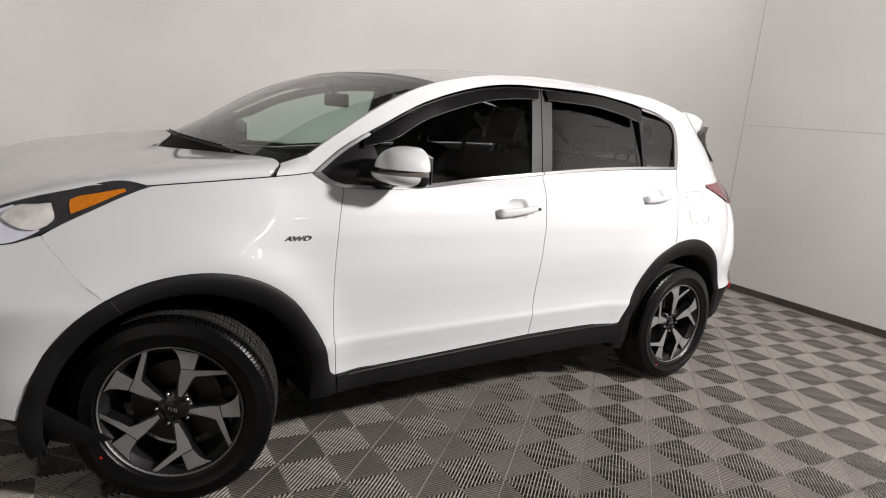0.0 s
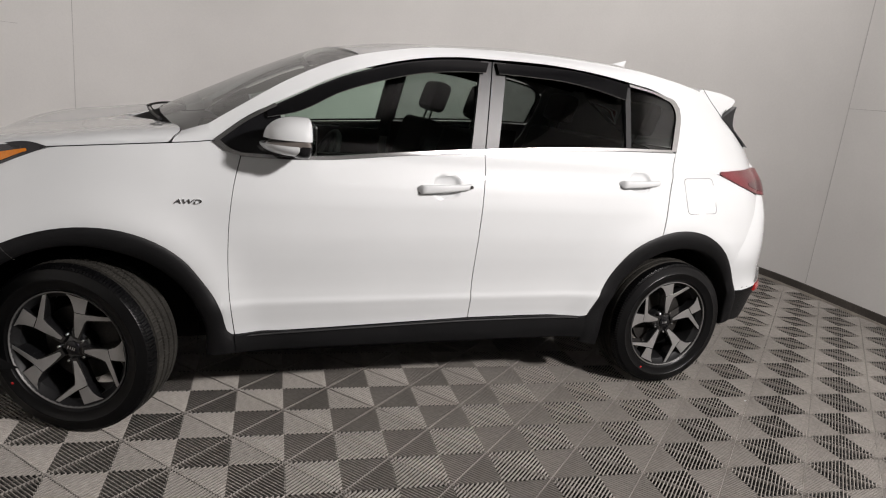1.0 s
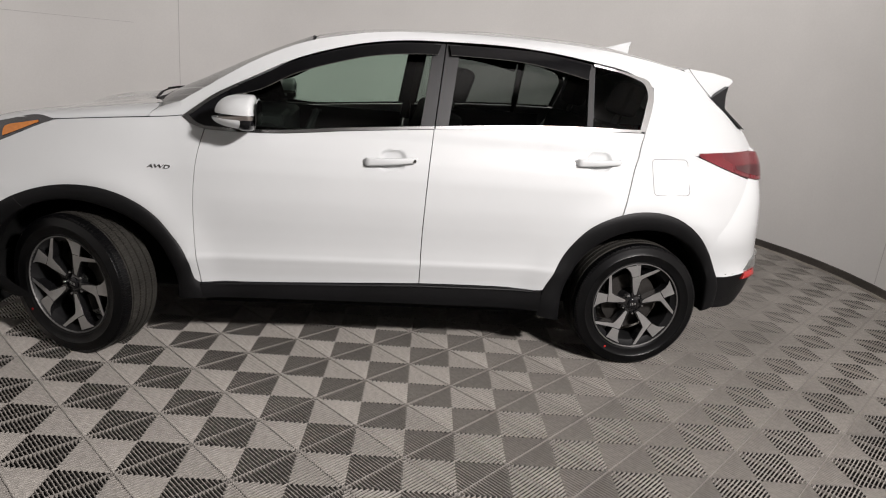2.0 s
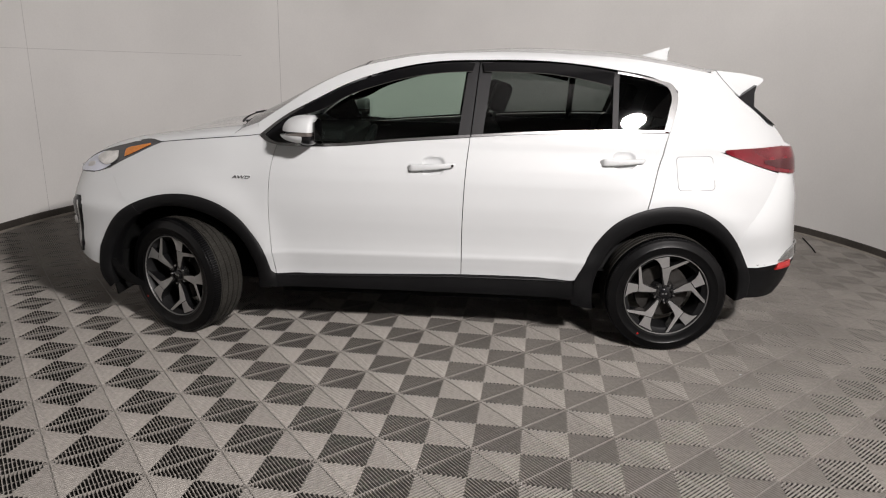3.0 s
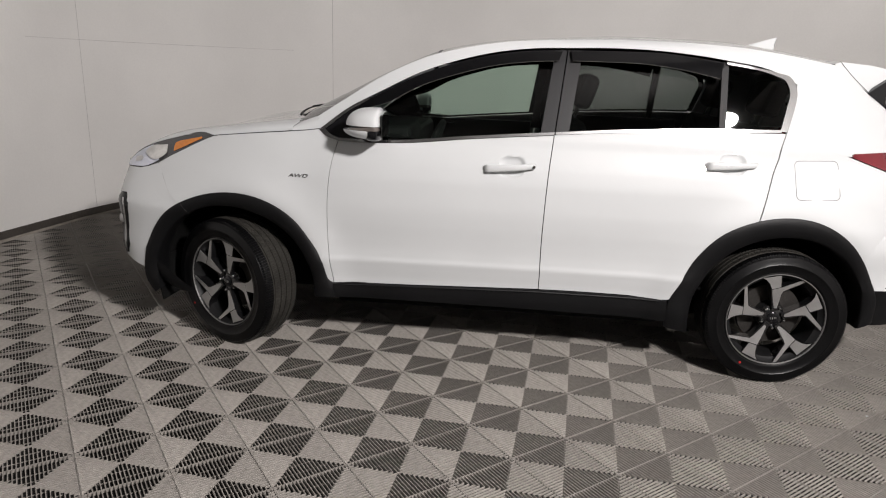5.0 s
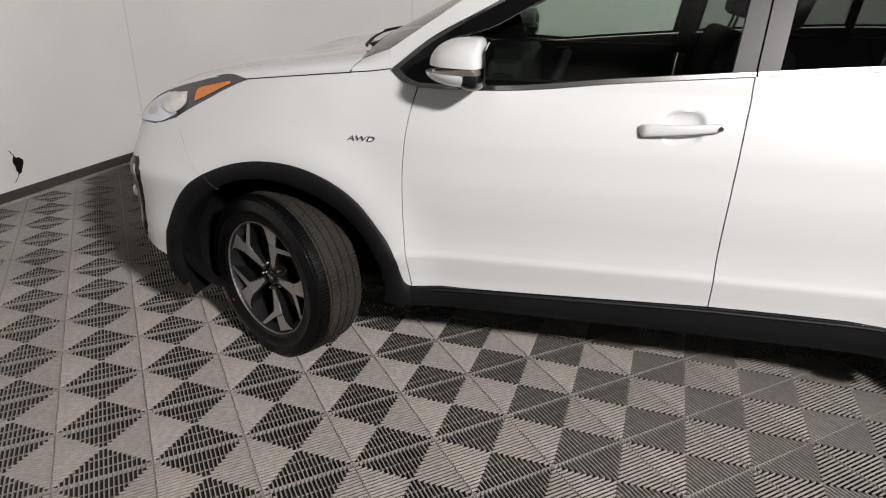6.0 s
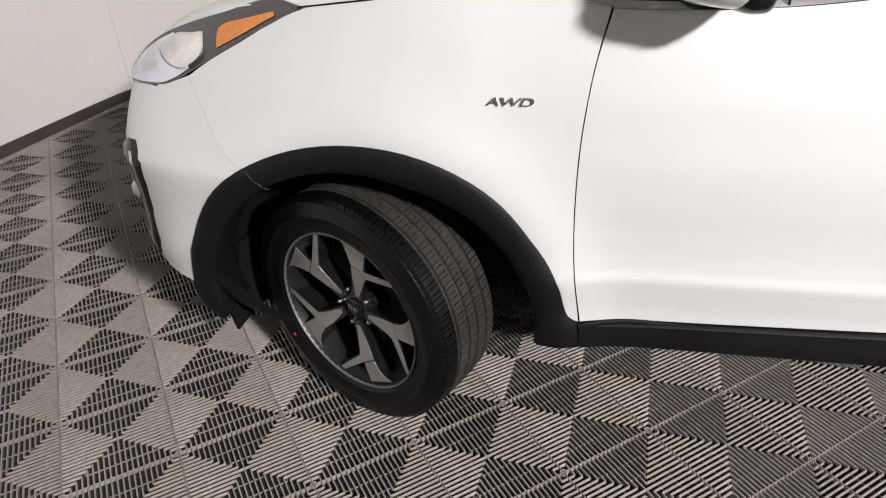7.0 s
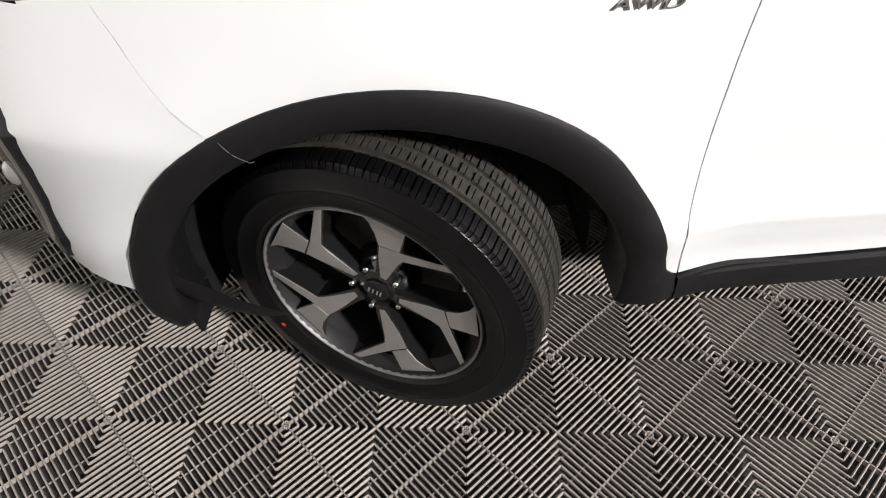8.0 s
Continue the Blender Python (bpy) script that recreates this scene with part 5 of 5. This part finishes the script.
def wheel(name):
    w = new(name)
    w.parent = car
    tagged(w, "black and machined silver alloy wheel")
    # tyre: profile from the inner bead over the tread to the outer bead
    R = 0.3345
    prof = [(0.232, 0.095), (0.245, 0.104), (0.275, 0.112), (0.305, 0.113), (0.318, 0.106), (0.327, 0.098)]
    tread = []
    edges = [0.094, 0.0645, 0.0515, 0.0235, 0.0115, -0.0115, -0.0235, -0.0515, -0.0645, -0.094]
    for k in range(0, 10, 2):
        a, b = edges[k], edges[k + 1]
        crown = lambda y: R - 0.006 * (y / 0.1) ** 2
        tread += [(crown(a), a, 1), (crown((a + b) / 2), (a + b) / 2, 1), (crown(b), b, 1)]
        if k < 8:
            tread += [(crown(b) - 0.007, b - 0.0012, 0), (crown(edges[k + 2]) - 0.007, edges[k + 2] + 0.0012, 0)]
    sidew = [(0.327, -0.098), (0.319, -0.1045), (0.3175, -0.107), (0.314, -0.1075), (0.302, -0.113), (0.285, -0.1145), (0.282, -0.1165), (0.278, -0.1165), (0.275, -0.114), (0.252, -0.110), (0.243, -0.108), (0.240, -0.104), (0.232, -0.098)]
    angs = []
    pitches = 76
    for k in range(pitches):
        for f, d in ((0.0, 0), (0.45, 0), (0.46, 2), (0.52, 2), (0.53, 0), (0.85, 0), (0.865, 1), (0.985, 1)):
            angs.append((2 * math.pi * (k + f) / pitches, d))

    def band(points, bm):
        rings = []
        for a, d in angs:
            row = []
            for r, y, is_tread in points:
                deep = 0.0055 if is_tread and (d == 1 and abs(y) > 0.056 or d and abs(y) < 0.05 or d == 2 and abs(y) > 0.056) else 0.0
                slant = 0.025 * y / 0.1 if is_tread else 0
                row.append(bm.verts.new(((r - deep) * math.cos(a + slant), y, (r - deep) * math.sin(a + slant))))
            rings.append(row)
        for k in range(len(rings)):
            r0, r1 = rings[k], rings[(k + 1) % len(rings)]
            for i in range(len(points) - 1):
                bm.faces.new((r0[i], r0[i + 1], r1[i + 1], r1[i]))

    bm = bmesh.new()
    band([(r, y, 0) for r, y in sidew[2:]], bm)
    band([(r, y, 0) for r, y in prof], bm)
    bmesh.ops.recalc_face_normals(bm, faces=bm.faces)
    part("tyre", bm, RUBBER, w, "black tyre with a ribbed sidewall", smooth=30)
    bm = bmesh.new()
    band([(prof[-1][0], prof[-1][1], 0)] + tread[:-3], bm)
    bmesh.ops.recalc_face_normals(bm, faces=bm.faces)
    part("tread", bm, TREAD, w, "dusty grey tyre tread with grooves", smooth=30)
    # the outer shoulder blocks, blacker than the tread
    bm = bmesh.new()
    band([tread[-4]] + tread[-3:] + [(sidew[0][0] + 0.001, sidew[0][1], 1), (sidew[1][0], sidew[1][1], 1), (sidew[2][0], sidew[2][1], 0)], bm)
    bmesh.ops.recalc_face_normals(bm, faces=bm.faces)
    part("shoulder", bm, RUBBER, w, "black tyre shoulder with cross grooves", smooth=30)
    bm = bmesh.new()
    bmesh.ops.create_uvsphere(bm, u_segments=10, v_segments=6, radius=0.006, matrix=Matrix.Rotation(radians(218), 4, "Y") @ Matrix.Translation((0, -0.1135, 0.265)) @ Matrix.Diagonal((1, 0.25, 1, 1)))
    part("paint_dot", bm, REDREFLECT, w, "small red balance dot")
    # rim barrel with its lip
    bm = bmesh.new()
    lathe(bm, [(0.228, 0.09), (0.205, 0.07), (0.198, 0.0), (0.205, -0.07), (0.2240, -0.088), (0.2268, -0.0985)], 64)
    bmesh.ops.recalc_face_normals(bm, faces=bm.faces)
    part("rim", bm, BARREL, w, "black rim barrel")
    bm = bmesh.new()
    lathe(bm, [(0.2262, -0.0965), (0.2275, -0.1010), (0.2295, -0.1028), (0.2315, -0.1026), (0.2335, -0.098)], 72)
    bmesh.ops.recalc_face_normals(bm, faces=bm.faces)
    part("rim_lip", bm, material("rim_lip_alloy", (0.20, 0.197, 0.193), 0.55, metal=0.7, grain=0.1, grain_scale=200), w, "machined silver rim lip")
    # disc and hub
    bm = bmesh.new()
    lathe(bm, [(0.0, -0.005), (0.15, -0.005), (0.152, 0.0), (0.152, 0.018), (0.0, 0.018)], 48)
    bmesh.ops.recalc_face_normals(bm, faces=bm.faces)
    part("brake_disc", bm, STEEL, w, "dull steel brake disc")
    bm = bmesh.new()
    lathe(bm, [(0.0, -0.064), (0.040, -0.063), (0.058, -0.052), (0.070, -0.03), (0.075, 0.03)], 40)
    bmesh.ops.recalc_face_normals(bm, faces=bm.faces)
    part("hub", bm, RIMBLACK, w, "black wheel hub")
    bm = bmesh.new()
    lathe(bm, [(0.0, -0.074), (0.022, -0.073), (0.027, -0.070), (0.028, -0.058)], 28)
    bmesh.ops.recalc_face_normals(bm, faces=bm.faces)
    part("centre_cap", bm, GLOSSBLACK, w, "glossy black centre cap")
    bm = bmesh.new()
    for x0, x1, z0, z1 in ((-0.015, -0.012, -0.005, 0.006), (-0.006, -0.003, -0.005, 0.006), (0.003, 0.006, -0.005, 0.006), (0.010, 0.013, -0.005, 0.006)):
        box(bm, (x0, -0.0755, z0), (x1, -0.0735, z1))
    part("cap_mark", bm, SILVER, w, "small silver mark", smooth=0)
    # spokes: a bar that splits into a broad foot and a thin arm
    bar = [(-0.009, 0.040), (0.020, 0.040), (0.030, 0.118), (0.037, 0.138), (0.138, 0.181), (0.130, 0.1955), (0.030, 0.163), (0.0265, 0.168), (0.0245, 0.2215), (-0.064, 0.2130), (-0.046, 0.203), (-0.031, 0.184), (-0.019, 0.150), (-0.016, 0.120)]
    face1 = [(0.001, 0.052), (0.013, 0.050), (0.027, 0.122), (0.034, 0.1405), (0.136, 0.1845), (0.129, 0.1945), (0.027, 0.1600), (-0.0155, 0.1505), (-0.0125, 0.120), (-0.006, 0.080)]
    face2 = [(-0.0165, 0.1545), (0.023, 0.1630), (0.0225, 0.2205), (-0.062, 0.2135), (-0.044, 0.203), (-0.029, 0.184)]
    for k in range(5):
        turn = Matrix.Rotation(radians(72 * k), 4, "Y")
        bm = bmesh.new()
        plate(bm, bar, -0.072, -0.030)
        for v in bm.verts:
            r = math.hypot(v.co.x, v.co.z)
            v.co.y -= 0.018 * min(max((r - 0.06) / 0.12, 0), 1) * (1 if v.co.y < -0.05 else 0.4)
        bmesh.ops.transform(bm, matrix=turn, verts=bm.verts)
        part("spoke", bm, RIMBLACK, w, "black cast spoke", smooth=25)
        bm = bmesh.new()
        for f in (face1, face2):
            b2 = bmesh.new()
            plate(b2, f, -0.0735, -0.0715)
            me = bpy.data.meshes.new("t")
            b2.to_mesh(me)
            b2.free()
            bm.from_mesh(me)
            bpy.data.meshes.remove(me)
        for v in bm.verts:
            r = math.hypot(v.co.x, v.co.z)
            v.co.y -= 0.018 * min(max((r - 0.06) / 0.12, 0), 1)
        bmesh.ops.transform(bm, matrix=turn, verts=bm.verts)
        part("spoke_face", bm, SILVER, w, "machined silver spoke face", smooth=20)
        bm = bmesh.new()
        seat_m = turn @ Matrix.Rotation(radians(36), 4, "Y")
        lathe(bm, [(0.0, -0.073), (0.004, -0.0725), (0.0062, -0.0705), (0.0075, -0.067), (0.0078, -0.046)], 12)
        bmesh.ops.transform(bm, matrix=seat_m @ Matrix.Translation((0, 0, 0.055)), verts=bm.verts)
        bmesh.ops.recalc_face_normals(bm, faces=bm.faces)
        part("wheel_nut", bm, CHROME, w, "bright steel wheel nut", smooth=30)
    return w


first = wheel("wheel")
WHEEL_Y = HW - 0.076
spots = ((0.0, -WHEEL_Y, -26, 16, 0), (0.0, WHEEL_Y, -26, 40, 180), (2.722, -WHEEL_Y, 0, -7, 0), (2.722, WHEEL_Y, 0, 25, 180))
for k, (wx, wy, steer, spin, half) in enumerate(spots):
    m = pose(wx, wy, 0.330, 0, 0, steer + half) @ pose(0, 0, 0, 0, spin, 0)
    if k == 0:
        first.matrix_local = m
    else:
        copy_thing(first, m)

# ---------------------------------------------------------------- lamps and small things of the booth


def round_lamp(x, y, z, radius, squash, aim=None, label=""):
    """A shallow dish lamp with a glowing sheet that hangs from the ceiling on a rod."""
    m = look((x, y, z), aim) if aim else pose(x, y, z)
    t = thing("hanging_lamp", label, "lamp", m)
    bm = bmesh.new()
    prof = [(0.02, 0.12), (0.10, 0.115), (radius * 0.6, 0.08), (radius + 0.02, 0.03), (radius + 0.03, 0.012), (radius + 0.012, 0.012)]
    lathe(bm, prof, 48)
    bmesh.ops.transform(bm, matrix=Matrix.Diagonal((1, squash, 1, 1)) @ Matrix.Rotation(radians(90), 4, "X"), verts=bm.verts)
    bmesh.ops.recalc_face_normals(bm, faces=bm.faces)
    part("dish", bm, TRIMBLACK, t, "black metal lamp dish")
    bm = bmesh.new()
    lathe(bm, [(0.0, 0.02), (radius * 0.7, 0.02), (radius, 0.018)], 48)
    bmesh.ops.transform(bm, matrix=Matrix.Diagonal((1, squash, 1, 1)) @ Matrix.Rotation(radians(90), 4, "X"), verts=bm.verts)
    part("diffuser", bm, LAMPGLOW, t, "glowing white diffuser")
    bm = bmesh.new()
    top = m.inverted() @ Vector((x, y, CEILING))
    tube(bm, [(0, 0, 0.11), tuple(top)], 0.012, 10)
    part("rod", bm, TRIMBLACK, t, "thin black hanging rod")
    return t


round_lamp(*KEY, KEY_WIDE, KEY_HIGH / KEY_WIDE, KEY_AIM, "large round studio lamp with a glowing white face")

# box round the added fill light, not a lamp the booth has
fill_panel = thing("ceiling_panel_lamp", "wide white panel added under the ceiling as fill light", "lamp", pose(*FILL[:3]))
bm = bmesh.new()
for x0, x1, y0, y1 in ((-FILL[3] / 2 - 0.04, FILL[3] / 2 + 0.04, FILL[4] / 2, FILL[4] / 2 + 0.04), (-FILL[3] / 2 - 0.04, FILL[3] / 2 + 0.04, -FILL[4] / 2 - 0.04, -FILL[4] / 2),
                       (-FILL[3] / 2 - 0.04, -FILL[3] / 2, -FILL[4] / 2, FILL[4] / 2), (FILL[3] / 2, FILL[3] / 2 + 0.04, -FILL[4] / 2, FILL[4] / 2)):
    box(bm, (x0, y0, 0.0), (x1, y1, 0.14))
part("frame", bm, TRIMBLACK, fill_panel, "black metal frame of the fill panel", smooth=0)
bm = bmesh.new()
box(bm, (-FILL[3] / 2, -FILL[4] / 2, 0.02), (FILL[3] / 2, FILL[4] / 2, 0.03))
part("diffuser", bm, material("white_diffuser", (0.8, 0.8, 0.8), 0.6, grain=0.02, grain_scale=20), fill_panel, "white diffuser sheet", smooth=0)

# two short tube lamps behind, high up
for x, y, z in ((2.62, -4.62, 2.95), (3.25, -4.62, 2.75), (4.30, -4.62, 3.35)):
    strip = thing("tube_lamp", "short thin glowing tube lamp on a hanging rod", "lamp", pose(x, y, z, 0, 0, 8), "tube lamps")
    bm = bmesh.new()
    tube(bm, [(-0.16, 0, 0), (0.16, 0, 0)], 0.014, 10)
    part("tube", bm, TUBEGLOW, strip, "glowing white tube")
    bm = bmesh.new()
    for sx in (-1, 1):
        tube(bm, [(sx * 0.16, 0, 0), (sx * 0.185, 0, 0)], 0.018, 10)
    tube(bm, [(0, -0.02, 0.02), (0, -0.02, CEILING - z)], 0.008, 8)
    box(bm, (-0.185, -0.035, 0.012), (0.185, -0.012, 0.035), 0.004)
    part("holder", bm, TRIMBLACK, strip, "black lamp holder")

# small white specks on the floor
for x, y, turn, size in ((2.73, 0.15, 30, 0.008), (4.36, 2.13, 70, 0.012)):
    chip = thing("paint_chip", "tiny white speck on the ribbed floor", "chip", pose(x, y, 0.0005, 0, 0, turn), "chips on the floor")
    bm = bmesh.new()
    plate(bm, [(-size, -size * 0.5), (size * 0.7, -size * 0.6), (size, size * 0.3), (-size * 0.4, size * 0.6)], 0.0, 0.002)
    bmesh.ops.transform(bm, matrix=Matrix.Rotation(radians(-90), 4, "X"), verts=bm.verts)
    part("flake", bm, PAINT, chip, smooth=0)

# a thin dark strip that lies by the wall
strip = thing("rubber_strip", "thin dark rubber strip lying on the floor", "strip", pose(4.21, 3.18, 0.003))
bm = bmesh.new()
tube(bm, [(0.05, 0.28, 0), (0.02, 0.1, 0.001), (-0.01, -0.1, 0), (-0.05, -0.28, 0)], 0.006, 6)
part("strip_body", bm, UNDER, strip)

# a torn black cable outlet on the left wall, with two loose wires
outlet = thing("cable_outlet", "torn black cable outlet with loose wires low on the wall", "cable outlet", pose(XL + 0.004, 1.21, 0.235))
bm = bmesh.new()
rim = []
for k in range(18):
    a = 2 * math.pi * k / 18
    r = 0.044 * (1 + 0.22 * math.sin(3 * a + 0.6) + 0.08 * math.sin(7 * a))
    rim.append((r * 0.72 * math.cos(a), r * 1.25 * math.sin(a)))
a0 = [bm.verts.new((0.0, y, z)) for y, z in rim]
a1 = [bm.verts.new((0.012, y * 0.92, z * 0.92)) for y, z in rim]
for k in range(18):
    bm.faces.new((a0[k], a0[(k + 1) % 18], a1[(k + 1) % 18], a1[k]))
bm.faces.new(a1)
bmesh.ops.recalc_face_normals(bm, faces=bm.faces)
part("outlet_body", bm, UNDER, outlet, "black ragged plastic body")
for p in ([(0.006, -0.015, 0.05), (0.012, -0.03, 0.075), (0.008, -0.045, 0.10)], [(0.006, -0.01, -0.05), (0.012, -0.03, -0.08), (0.006, -0.055, -0.115)]):
    bm = bmesh.new()
    tube(bm, p, 0.0022, 6)
    part("loose_wire", bm, UNDER, outlet, "thin dark wire")


# ---------------------------------------------------------------- floor tiles
near.sort(key=lambda p: abs(p[1] + 0.5))
far += near[300:]
near = near[:300]
shared = tile_mesh("floor_tile", [(0.0, 0.0)])
for x, y in near:
    ob = new("floor_tile", shared)
    ob.location = (x, y, 0)
    ob.parent = floor
rest = new("outer_floor_tiles", tile_mesh("outer_floor_tiles", far))
rest.parent = floor
tagged(rest, kind="stuff")
